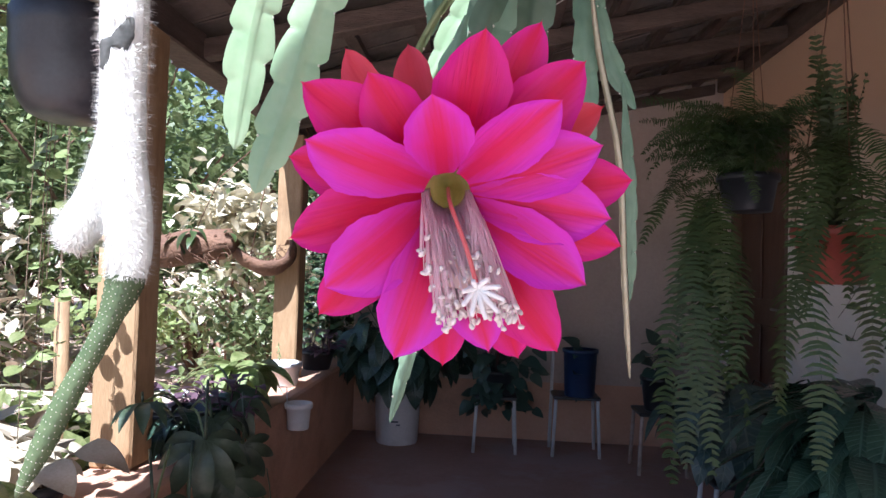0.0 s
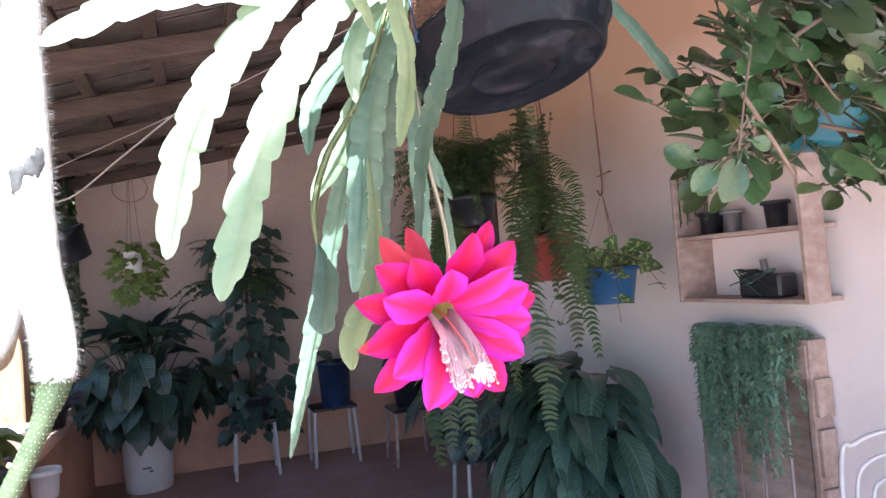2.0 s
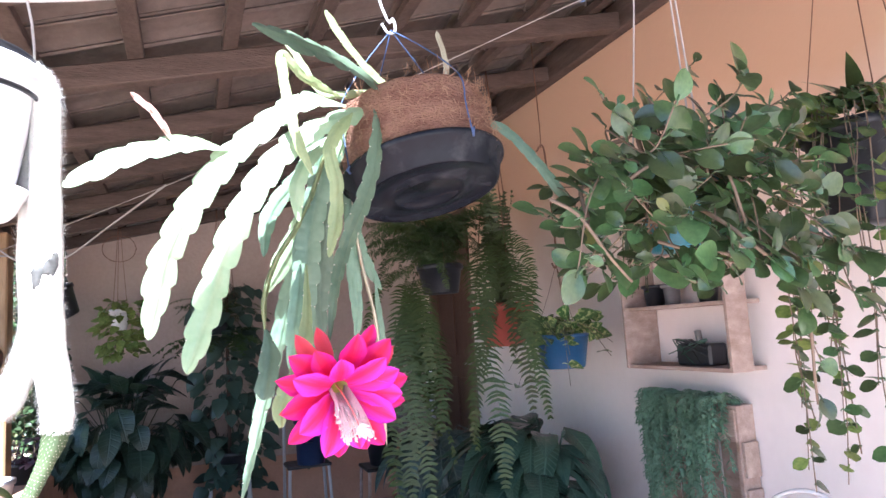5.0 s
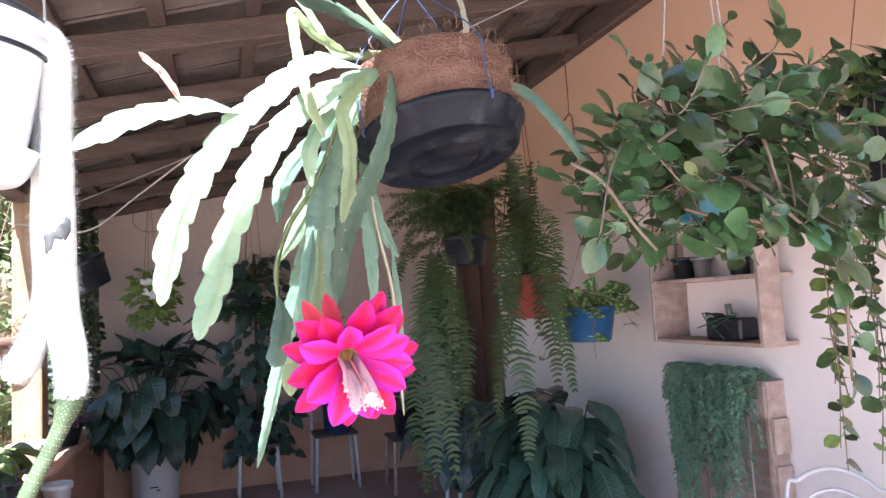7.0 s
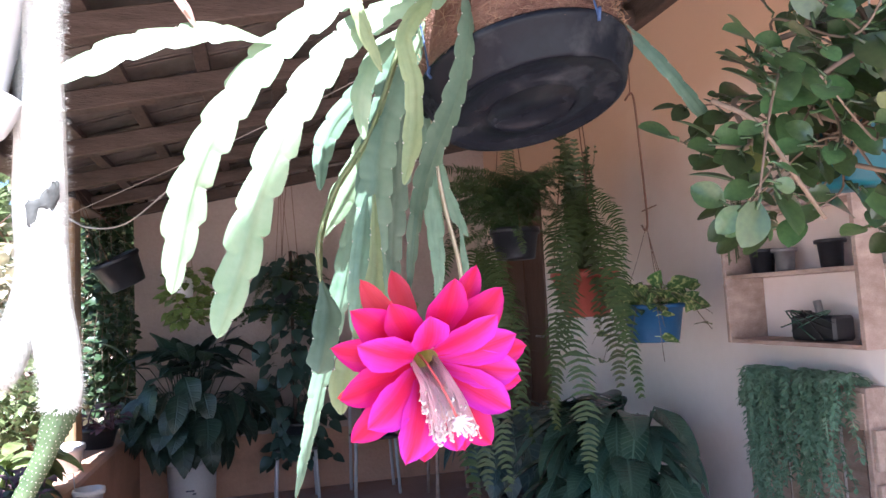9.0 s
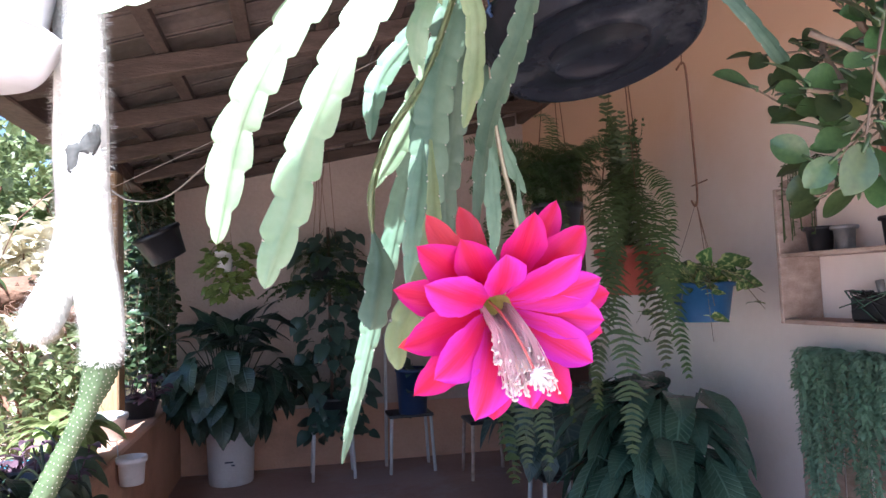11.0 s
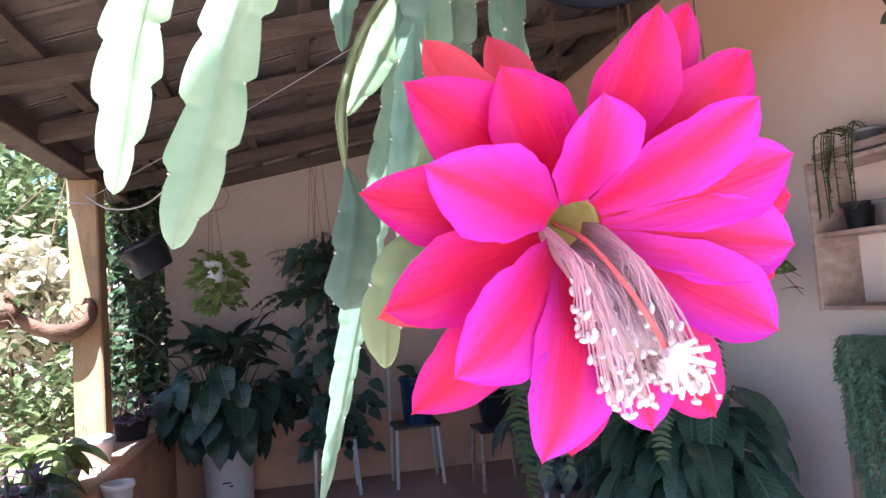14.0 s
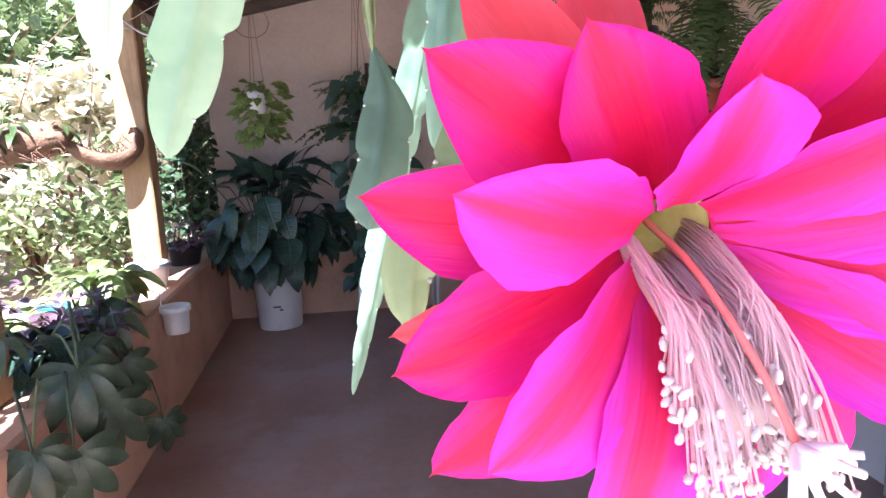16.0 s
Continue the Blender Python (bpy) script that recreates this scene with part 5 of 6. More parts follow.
SHELF = at(1.682, 2.025, 1.047) @ Matrix.Diagonal((1.405, 0.775, 0.87, 1)) @ at(-1.786, -2.055, -1.085)
cr = thing("wooden_crate_shelf", "raw timber fruit crate hung on the wall as a shelf", "shelf", SHELF)
board(cr, 1.786, 1.848, 1.335, 1.355, 1.085, 1.60, "side")
board(cr, 1.786, 1.897, 2.035, 2.055, 1.085, 1.60, "side")
for z in (1.085, 1.335, 1.575):
    board(cr, 1.788, 1.897, 1.356, 2.034, z, z + 0.016, "shelf")
board(cr, 1.80, 1.812, 1.356, 2.034, 1.602, 1.63, "top_slat")


def small_pot(x, y, z, r, h, mat, label, group="small pots"):
    t = thing("small_pot", label, "pot", at(*(SHELF @ Vector((x, y, z)))), group=group)
    pot("pot_body", r, r * 0.78, h, mat, t, rim=0.006, sides=20)
    soil(r * 0.85, h * 0.85, t)
    return t


small_pot(1.85, 1.93, 1.352, 0.045, 0.08, M_BLACK, "small black plastic pot on the crate shelf")
small_pot(1.85, 1.80, 1.352, 0.035, 0.075, M_GREYMETAL, "small grey tin on the crate shelf")
small_pot(1.85, 1.56, 1.352, 0.04, 0.085, M_BLACK, "small black plastic pot on the crate shelf")
small_pot(1.85, 1.52, 1.592, 0.05, 0.09, M_RED, "small red pot on top of the crate")
small_pot(1.85, 1.85, 1.592, 0.045, 0.075, M_GREYMETAL, "small grey pot on top of the crate")
sq = thing("square_pot", "low black square pot with a drooping succulent on the crate shelf", "pot", at(*(SHELF @ Vector((1.84, 1.62, 1.102)))))
part("pot_body", data("pot_body", *box(-0.04, 0.04, -0.085, 0.085, 0, 0.075, 0.008), M_BLACK, False), sq)
part("stem", data("stem", *tube([(0, 0, 0.07), (0.0, 0.01, 0.12)], 0.012, 7), M_GREYMETAL), sq)
for i in range(8):
    part("leaf", data("leaf", *tube([(R(-0.02, 0.02), R(-0.06, 0.08), 0.07), (-0.03, R(-0.08, 0.12), 0.09), (-0.05, R(-0.1, 0.13), R(0.0, 0.06))], 0.004, 5, 6, 0.5), M_BLACK if i % 2 else M_LILY), sq)
tool = thing("garden_tool", "dark garden tool leaning in the crate", "tool", SHELF, me=data("garden_tool", *tube([(1.81, 1.385, 1.103), (1.815, 1.375, 1.20), (1.82, 1.372, 1.27)], 0.008, 6), M_BLACK))
sp = thing("string_plant", "thin trailing string plant on top of the crate", "plant", SHELF)
TINY = leaf_set("leaf", [(0.012, 0.008)], M_FERN, belly=0.4, rows=3, fold=0.1, droop=0.1)
for i in range(14):
    y0 = R(1.75, 2.08)
    strand_of_leaves(sp, [(1.84, 0.5 * (y0 + 1.85), 1.67), (1.79, y0, 1.69), (1.775, y0, 1.6), (1.77, y0 + R(-0.02, 0.02), R(1.38, 1.52))], TINY, 14, mat=M_FERN)

# ---- second crate with the trailing succulent ----
c2 = thing("wooden_crate", "raw timber crate standing on end against the wall", "crate", at(1.757, 2.067, 0) @ Matrix.Diagonal((0.76, 1, 0.944, 1)) @ at(-1.79, -2.003, 0))
board(c2, 1.80, 1.897, 1.50, 1.518, 0.02, 0.985, "side")
board(c2, 1.80, 1.897, 1.985, 2.003, 0.02, 0.985, "side")
board(c2, 1.80, 1.897, 1.519, 1.984, 0.97, 0.985, "top")
board(c2, 1.80, 1.897, 1.519, 1.984, 0.02, 0.036, "bottom")
for y0, y1 in ((1.519, 1.56), (1.585, 1.66), (1.675, 1.78), (1.795, 1.89), (1.90, 1.984)):
    board(c2, 1.885, 1.895, y0, y1, 0.04, 0.965, "slat")
for z0, z1 in ((0.86, 0.97), (0.10, 0.19)):
    board(c2, 1.79, 1.7995, 1.505, 1.99, z0, z1, "front_slat")
for z0, z1 in ((0.74, 0.86), (0.55, 0.70), (0.36, 0.51)):
    board(c2, 1.81, 1.89, 1.487, 1.4995, z0, z1, "side_slat")
sed = thing("trailing_succulent", "blue-green trailing succulent spilling over the crate", "plant", at(-0.034, 0.06, 0) @ Matrix.Diagonal((1, 1, 0.944, 1)))


def tail_mesh(points, mat, n=64, size=0.020):
    """A trailing stem packed with small fat pointed leaves."""
    P = glide(points, n)
    lv, lf = blade(1.0, 0.42, belly=0.4, rows=3, fold=0.3, droop=0.2)
    pieces = [(*tube(P, 0.0016, 3), None)]
    for i in range(n):
        for j in range(3):
            a = R(0, 6.28)
            pieces.append((lv, lf, aim(P[i], (math.cos(a), math.sin(a), R(-0.9, 0.0)), (0, 0, 1), size * R(0.8, 1.25))))
    return data("tail", *join(pieces), mat, False)


for i in range(84):
    y0 = R(1.62, 1.93) if i > 9 else R(1.50, 1.62)
    zl = 0.95 - (0.68 if 1.72 < y0 < 1.90 else 0.42) * R(0.05, 1.0) ** 0.75
    if i % 5 == 0:
        zl = R(0.8, 0.97)
    x1 = 1.775 - R(0, 0.07)
    part("tail", tail_mesh([(1.84, y0 + R(-0.03, 0.03), 0.997), (x1 + 0.02, y0, 1.01 + R(0, 0.02)), (x1, y0, 0.95), (x1 - 0.004, y0 + R(-0.015, 0.015), (0.97 + zl) / 2), (x1 - 0.004, y0 + R(-0.05, 0.05), zl)], M_SEDUM, n=int(22 + 75 * (1.0 - zl)), size=0.023), sed)

# ---- white metal chair ----
ch = thing("metal_chair", "white painted metal chair with an arched back", "chair", at(1.60, 1.19, -0.045) @ Matrix.Rotation(radians(-60), 4, "Z"))


def arch(w, top, base, lean=0.05):
    return [(-w, lean * 0, base), (-w, lean * 0.6, top - w * 1.0), (-w * 0.72, lean * 0.85, top - w * 0.3), (0, lean, top), (w * 0.72, lean * 0.85, top - w * 0.3), (w, lean * 0.6, top - w * 1.0), (w, 0, base)]


part("back_frame", data("back_frame", *tube(arch(0.125, 0.79, 0.0), 0.0062, 8, 64), M_STEEL), ch)
part("back_frame", data("back_frame", *tube(arch(0.092, 0.735, 0.45), 0.005, 8, 36), M_STEEL), ch, "inner arch")
part("back_frame", data("back_frame", *tube(arch(0.058, 0.68, 0.45), 0.005, 8, 36), M_STEEL), ch, "inner arch")
part("seat", data("seat", *lathe([(0, 0.44), (0.16, 0.44), (0.17, 0.45), (0.16, 0.462), (0, 0.462)], 28), M_STEEL), ch, "", at(0, -0.16, 0))
for sx in (-1, 1):
    part("leg", data("leg", *tube([(0.12 * sx, -0.26, 0.45), (0.14 * sx, -0.30, 0.0)], 0.011, 8), M_STEEL), ch)

# ---- floor plants on the house side ----
lily_pot = thing("flower_pot", "black plastic pot on the cement floor", "pot", at(1.52, 2.42, 0.0))
pot("pot_body", 0.17, 0.13, 0.27, M_BLACK, lily_pot)
soil(0.15, 0.235, lily_pot)
lily = thing("broad_leaved_plant", "large clump of dark glossy broad leaves in the black pot", "plant", at(1.49, 2.42, 0.235) @ Matrix.Scale(1.14, 4))


def arching_leaf(name, ln, wd, stalk_len, mat, droop=0.5, lean=35, wave=0.06, nod=0.75):
    """A broad leaf on its own stalk: the stalk rises and leans out, the blade bows down at its end."""
    a = radians(lean)
    top = Vector((0, math.sin(a) * stalk_len, math.cos(a) * stalk_len))
    rows = 10
    lv, lf = blade(ln, wd, belly=0.38, tip=0.85, fold=0.22, droop=droop, rows=rows, wave=wave)
    st = tube([(0, 0, 0), (0, top.y * 0.35, top.z * 0.55), top], 0.0045, 5, 6, 0.7)
    me = data(name, *join([(*st, None), (lv, lf, aim(top, (R(-0.15, 0.15), math.sin(a + nod), math.cos(a + nod)), (R(-0.3, 0.3), 0.9 * math.sin(nod) - 0.5, 1.0)))]), mat)
    k = len(st[0])
    along = [0.0] * k + [i / rows - 0.14 * abs(c) for i in range(rows + 1) for c in (-1, -0.5, 0, 0.5, 1)]
    across = [1.0] * k + [abs(c) for i in range(rows + 1) for c in (-1, -0.5, 0, 0.5, 1)]
    for key, val in (("vein", along), ("across", across)):
        me.attributes.new(key, "FLOAT", "POINT").data.foreach_set("value", val)
    return me


LL = [arching_leaf("leaf", R(0.20, 0.29), R(0.085, 0.12), R(0.25, 0.58), M_LILY, R(0.3, 0.6), R(3, 30), 0.06, R(1.0, 1.75)) for i in range(18)]
LH = [arching_leaf("leaf", R(0.20, 0.29), R(0.085, 0.12), R(0.24, 0.40), M_LILY, R(0.2, 0.5), R(26, 48), 0.06, R(1.3, 1.75)) for i in range(10)]
for i in range(250):
    a = R(0, 6.28)
    if -math.sin(a) > 0.45:
        a = R(0.2, 3.6)
    part("leaf", random.choice(LL if i % 3 else LH), lily, "", at(R(-0.07, 0.05), R(-0.07, 0.07), R(-0.02, 0.03)) @ Matrix.Rotation(a, 4, "Z") @ Matrix.Scale(R(0.72, 1.0), 4))
M_STRIPE = veined("striped dark leaf", (0.02, 0.05, 0.05), (0.06, 0.10, 0.09), (0.12, 0.17, 0.15), 8.0, 0.35)
cal_pot = thing("flower_pot", "dark pot on a low stool", "pot", at(1.38, 3.35, 0.262))
pot("pot_body", 0.12, 0.10, 0.20, M_BLACK, cal_pot)
cal = thing("striped_leaf_plant", "dark plant with long drooping striped leaves", "plant", at(1.38, 3.35, 0.40))
CL = [arching_leaf("leaf", R(0.22, 0.30), R(0.09, 0.13), R(0.10, 0.32), M_STRIPE, R(0.4, 0.8), R(6, 60), 0.06, R(1.2, 1.7)) for i in range(10)]
for i in range(80):
    part("leaf", random.choice(CL), cal, "", at(R(-0.05, 0.05), R(-0.05, 0.05), 0) @ Matrix.Rotation(R(0, 6.28), 4, "Z"))
# ---- the end wall ----
bucket = thing("plastic_bucket", "white plastic bucket used as a planter, standing on the floor", "bucket", at(-0.33, 4.74, 0.0))
part("bucket_body", data("bucket_body", *lathe([(0, 0.0), (0.135, 0.0), (0.14, 0.006), (0.152, 0.30), (0.157, 0.302), (0.157, 0.318), (0.153, 0.32), (0.155, 0.37), (0.162, 0.372), (0.163, 0.385), (0.155, 0.388), (0.148, 0.385), (0.145, 0.35), (0, 0.35)], 40), M_WHITE), bucket)
for dx, dz, w in ((-0.02, 0.155, 0.05), (0.005, 0.135, 0.022)):
    part("print", data("print", *box(dx - w / 2 + 0.02, dx + w / 2 + 0.02, -0.1525, -0.146, dz, dz + 0.008), M_NAVY, False), bucket, "dark printed mark")
big = thing("broad_leaved_plant", "big dark plant with broad pointed leaves in the white bucket", "plant", at(-0.33, 4.74, 0.34))
BL = [arching_leaf("leaf", R(0.24, 0.32), R(0.13, 0.18), R(0.16, 0.74), M_BROAD, R(0.4, 0.8), R(3, 50), 0.1, R(1.0, 1.7)) for i in range(24)]
for i in range(180):
    a = R(0, 6.28)
    m = Matrix.Rotation(a, 4, "Z") @ Matrix.Scale(R(0.7, 1.0), 4)
    if math.cos(a) > 0.6:
        m = Matrix.Rotation(R(1.4, 4.9), 4, "Z") @ Matrix.Scale(R(0.7, 1.0), 4)
    part("leaf", random.choice(BL), big, "", at(R(-0.08, 0.08), R(-0.06, 0.06), 0) @ m)

BU = [arching_leaf("leaf", R(0.20, 0.28), R(0.10, 0.14), R(0.55, 0.80), M_BROAD, R(0.2, 0.6), R(4, 26), 0.1, R(0.2, 1.0)) for i in range(9)]
for i in range(26):
    part("leaf", random.choice(BU), big, "", at(R(-0.06, 0.06), R(-0.05, 0.05), 0) @ Matrix.Rotation(R(1.0, 5.3), 4, "Z") @ Matrix.Scale(R(0.8, 1.0), 4))


def stool(x, y, w, d, h, mat, label, back=0.0):
    t = thing("stool", label, "stool", at(x, y, 0))
    part("seat", data("seat", *box(-w / 2 - 0.01, w / 2 + 0.01, -d / 2 - 0.01, d / 2 + 0.01, h, h + 0.022, 0.006), M_BLACK, False), t)
    for sx in (-1, 1):
        for sy in (-1, 1):
            top = h + back if (sy > 0 and sx < 0 and back) else h
            part("leg", data("leg", *tube([(sx * w / 2 * 1.06, sy * d / 2 * 1.06, 0), (sx * w / 2 * 0.94, sy * d / 2 * 0.94, top)], 0.011, 8), mat), t)
    return t


stool(0.323, 4.66, 0.255, 0.22, 0.34, M_STEEL, "low stool with white metal legs holding plants")
stool(0.84, 4.66, 0.28, 0.22, 0.36, M_STEEL, "low stool with white metal legs holding a blue pot", 0.55)
stool(1.38, 3.35, 0.22, 0.22, 0.24, M_STEEL, "low stool with white metal legs under a dark leafy plant")
stool(1.30, 4.35, 0.26, 0.24, 0.34, M_CRATE, "small wooden stool near the door")
navy = thing("flower_pot", "dark blue tapered pot on the stool", "pot", at(0.86, 4.60, 0.382))
pot("pot_body", 0.11, 0.095, 0.30, M_NAVY, navy)
dk = thing("flower_pot", "black pot on the wooden stool", "pot", at(1.30, 4.35, 0.362))
pot("pot_body", 0.11, 0.085, 0.2, M_BLACK, dk)
dk2 = thing("flower_pot", "black pot on the low stool", "pot", at(0.34, 4.64, 0.362))
pot("pot_body", 0.12, 0.09, 0.16, M_BLACK, dk2)
cl = thing("climbing_plant", "tall dark climbing plant with hanging heart-shaped leaves", "plant", at(0.33, 4.64, 0.5))
HB = [data("leaf", *blade(ln, wd, belly=0.25, tip=0.9, fold=0.2, droop=0.45, rows=6, stalk=0.05), M_BROAD) for ln, wd in ((0.12, 0.09), (0.15, 0.105), (0.10, 0.07))]
part("stake", data("stake", *tube([(0, 0.05, -0.05), (0, 0.05, 1.15)], 0.012, 6), M_WOOD_DARK), cl)
for c in (-0.06, 0.05):
    part("hanger", data("hanger", *tube([(c, 0.02, 1.05), (c * 0.6, 0.02, 1.4), (0.01, 0.02, 1.80)], 0.002, 4), M_RUST), cl)
for i in range(210):
    z = R(-0.25, 1.12)
    a = R(0, 6.28)
    r = R(0.05, 0.24) * (1.15 if z < 0.3 else 0.85)
    leaf_on(cl, HB, (r * math.cos(a), 0.03 + r * 0.6 * math.sin(a) - 0.03, z), (math.cos(a), math.sin(a) - 0.5, R(-1.3, 0.1)), (0, -0.7, 0.8), R(0.7, 1.1))
PF = [frond_mesh(R(0.38, 0.5), 0.10, 24, R(25, 60), R(70, 110), M_FERN_DARK, 1.4) for i in range(4)]
for i in range(14):
    part("frond", random.choice(PF), cl, "", at(-0.05, 0, 0.75) @ Matrix.Rotation(R(0, 6.28), 4, "Z"))
for i in range(16):
    leaf_on(dk, HB, (R(-0.08, 0.08), R(-0.06, 0.06), 0.22 + R(0, 0.2)), (R(-1, 1), R(-1, 0.3), R(-0.3, 0.9)), (0, -0.6, 0.8), 0.9)
for i in range(12):
    leaf_on(navy, HB, (R(-0.08, 0.08), R(-0.06, 0.04), R(0.02, 0.32)), (R(-1, 1), R(-1, 0.1), R(-1.0, 0.9)), (0, -0.6, 0.8), 0.9)

# hanging pots at the end wall
hp = thing("hanging_pot", "small pale hanging pot with a wire hanger", "pot", at(-0.325, 4.485, 1.36))
pot("pot_body", 0.055, 0.045, 0.13, M_WHITE, hp)
hangers(hp, 0.05, 0.125, 0.78, M_RUST)
part("wire_loop", data("wire_loop", *tube([(0.10 * math.cos(t * 0.7), 0.02, 0.52 + 0.085 * math.sin(t * 0.7)) for t in range(10)], 0.0022, 4, 30), M_RUST), hp, "loose loop of wire")
hv_ = thing("light_green_vine", "light green vine around the small hanging pot", "plant", at(-0.085, -0.065, -0.04))
LG = leaf_set("leaf", [(0.085, 0.065), (0.065, 0.05)], M_POTHOS, belly=0.3, fold=0.2, droop=0.35, rows=5, stalk=0.02)
for i in range(150):
    a = R(0, 6.28)
    r = R(0.03, 0.14)
    leaf_on(hv_, LG, (-0.22 + r * math.cos(a), 4.54 + 0.7 * r * math.sin(a), R(1.24, 1.58)), (math.cos(a), math.sin(a), R(-1, 0.4)), (0, -0.7, 0.8), R(0.7, 1.1))
df = thing("hanging_fern", "dark arching fern in a small pot hung on the end wall", "fern", at(0.28, 4.72, 1.30))
pot("pot_body", 0.08, 0.06, 0.11, M_BLACK, df)
hangers(df, 0.078, 0.105, 0.9, M_RUST)
for i in range(34):
    part("frond", FR[i % len(FR)], df, "", at(0, 0, 0.10) @ Matrix.Rotation(i * 2.4, 4, "Z") @ Matrix.Rotation(radians(R(-10, 10)), 4, "Y") @ Matrix.Scale(R(0.45, 0.62), 4))
bkp = thing("hanging_pot", "black plastic pot hanging askew beside the post", "pot", at(-0.585, 4.10, 1.43) @ Euler((radians(12), radians(-24), 0)).to_matrix().to_4x4())
pot("pot_body", 0.13, 0.10, 0.17, M_BLACK, bkp)
hangers(bkp, 0.12, 0.16, 0.62, M_RUST)
ivy = thing("hanging_ivy", "dark trailing ivy between post and end wall", "plant")
IV = leaf_set("leaf", [(0.045, 0.035), (0.035, 0.03)], M_IVY, belly=0.35, fold=0.15, droop=0.3, rows=4, stalk=0.01)
for i in range(64):
    x0, y0 = R(-1.0, -0.70), R(4.6, 5.3)
    strand_of_leaves(ivy, [(x0, y0, 2.06), (x0 + R(-0.03, 0.03), y0, 1.6), (x0 + R(-0.06, 0.06), y0, 1.1), (x0 + R(-0.06, 0.06), y0, R(0.5, 0.8))], IV, 30, size=(1.0, 1.8))

# ---- on and over the garden wall ----
bark = thing("bark_planter", "curved brown bark trough hung at the post", "planter", at(0, 0.17, -0.045))
TR = glide([(-1.14, 3.62, 1.29), (-1.06, 3.64, 1.24), (-0.97, 3.66, 1.215), (-0.90, 3.70, 1.24), (-0.872, 3.715, 1.29), (-0.865, 3.72, 1.345)], 30)
vs, fs = [], []
for i, p in enumerate(TR):
    d = (TR[min(30, i + 1)] - TR[max(0, i - 1)]).normalized()
    sd = d.cross(Vector((0, 0, 1))).normalized()
    up = sd.cross(d)
    r = 0.082 * max(0.12, math.sin(math.pi * min(1, (i + 3) / 34)) ** 0.6) * (1 + 0.12 * noise.noise(p * 14))
    for layer, rr in ((0, r), (1, r * 0.82)):
        for k in range(9):
            a = math.pi * (1 + k / 8)
            vs.append(p + sd * math.cos(a) * rr + up * (math.sin(a) * rr * 0.9 + (0.010 if layer else 0)))
for i in range(30):
    for k in range(8):
        a = i * 18 + k
        fs += [(a, a + 1, a + 19, a + 18), (a + 9, a + 27, a + 28, a + 10)]
    fs += [(i * 18, i * 18 + 18, i * 18 + 27, i * 18 + 9), (i * 18 + 8, i * 18 + 17, i * 18 + 35, i * 18 + 26)]
part("trough", data("trough", vs, fs, M_SHELL), bark)
part("hanger", data("hanger", *tube([(-1.05, 3.63, 1.26), (-1.0, 3.7, 1.7), (-0.95, 3.8, 2.03)], 0.003, 4), M_RUST), bark)
lump = thing("root_log", "brown log with clinging roots and fern tufts hung beside the post", "log", at(-1.36, 3.75, 1.24))
vs, fs = lathe([(0.0, -0.24), (0.05, -0.23), (0.085, -0.14), (0.095, 0.0), (0.085, 0.13), (0.06, 0.22), (0.0, 0.24)], 22)
turn = Matrix.Rotation(radians(78), 4, "Y")
vs = [turn @ (v * (1 + 0.28 * noise.noise(v * 13) + 0.10 * noise.noise(v * 40))) for v in vs]
part("log_body", data("log_body", vs, fs, M_SHELL), lump)
part("hanger", data("hanger", *tube([(0, 0, 0.05), (0.1, 0.1, 0.4), (0.38, 0.24, 0.72)], 0.003, 4), M_RUST), lump)
TUFT = [arching_leaf("leaf", R(0.10, 0.16), R(0.03, 0.05), R(0.02, 0.06), M_FERN, R(0.5, 0.9), R(15, 70)) for i in range(4)]
for i in range(26):
    part("leaf", random.choice(TUFT), lump, "", at(R(-0.18, 0.2), R(-0.06, 0.03), R(0.03, 0.09)) @ Matrix.Rotation(R(0, 6.28), 4, "Z"))
for i in range(40):
    q = Vector((R(-0.2, 0.2), R(-0.08, 0.02), R(-0.06, 0.06)))
    part("root", data("root", *tube([q, q + Vector((R(-0.06, 0.06), -0.03, R(-0.03, 0.03))), q + Vector((R(-0.1, 0.1), R(-0.06, 0.0), R(-0.12, -0.02)))], 0.004, 4, 6, 0.4), M_SHELL), lump)
for i in range(26):
    q = random.choice(TR[3:24])
    part("root", data("root", *tube([q + Vector((0, 0, -0.02)), q + Vector((R(-0.05, 0.05), -0.02, 0.03)), q + Vector((R(-0.09, 0.07), R(-0.06, 0.02), R(-0.01, 0.08)))], 0.003, 4, 6, 0.4), M_SHELL), bark)

wb = thing("flower_pot", "white bowl with a pale succulent by the post", "pot", at(-0.825, 3.72, PARAPET))
pot("pot_body", 0.098, 0.078, 0.125, M_WHITE, wb)
part("succulent", tail_mesh([(-0.02, 0, 0.10), (-0.02, 0, 0.16), (-0.03, 0.0, 0.23)], M_STEM_PALE, 12, 0.018), wb)
wb2 = thing("flower_pot", "small white pot hooked on the inner side of the wall", "pot", at(-0.615, 3.30, 0.40))
pot("pot_body", 0.06, 0.05, 0.12, M_WHITE, wb2)
part("hook", data("hook", *tube([(-0.055, 0, 0.11), (-0.06, 0, 0.19), (-0.09, 0, 0.19)], 0.003, 4), M_STEEL), wb2)
GL = [arching_leaf("leaf", R(0.12, 0.18), R(0.05, 0.07), R(0.05, 0.14), M_GARDEN, R(0.5, 0.9), R(15, 55)) for i in range(6)]
PL = [arching_leaf("leaf", R(0.06, 0.09), R(0.04, 0.05), R(0.03, 0.1), M_PURPLE, R(0.4, 0.8), R(10, 60)) for i in range(5)]


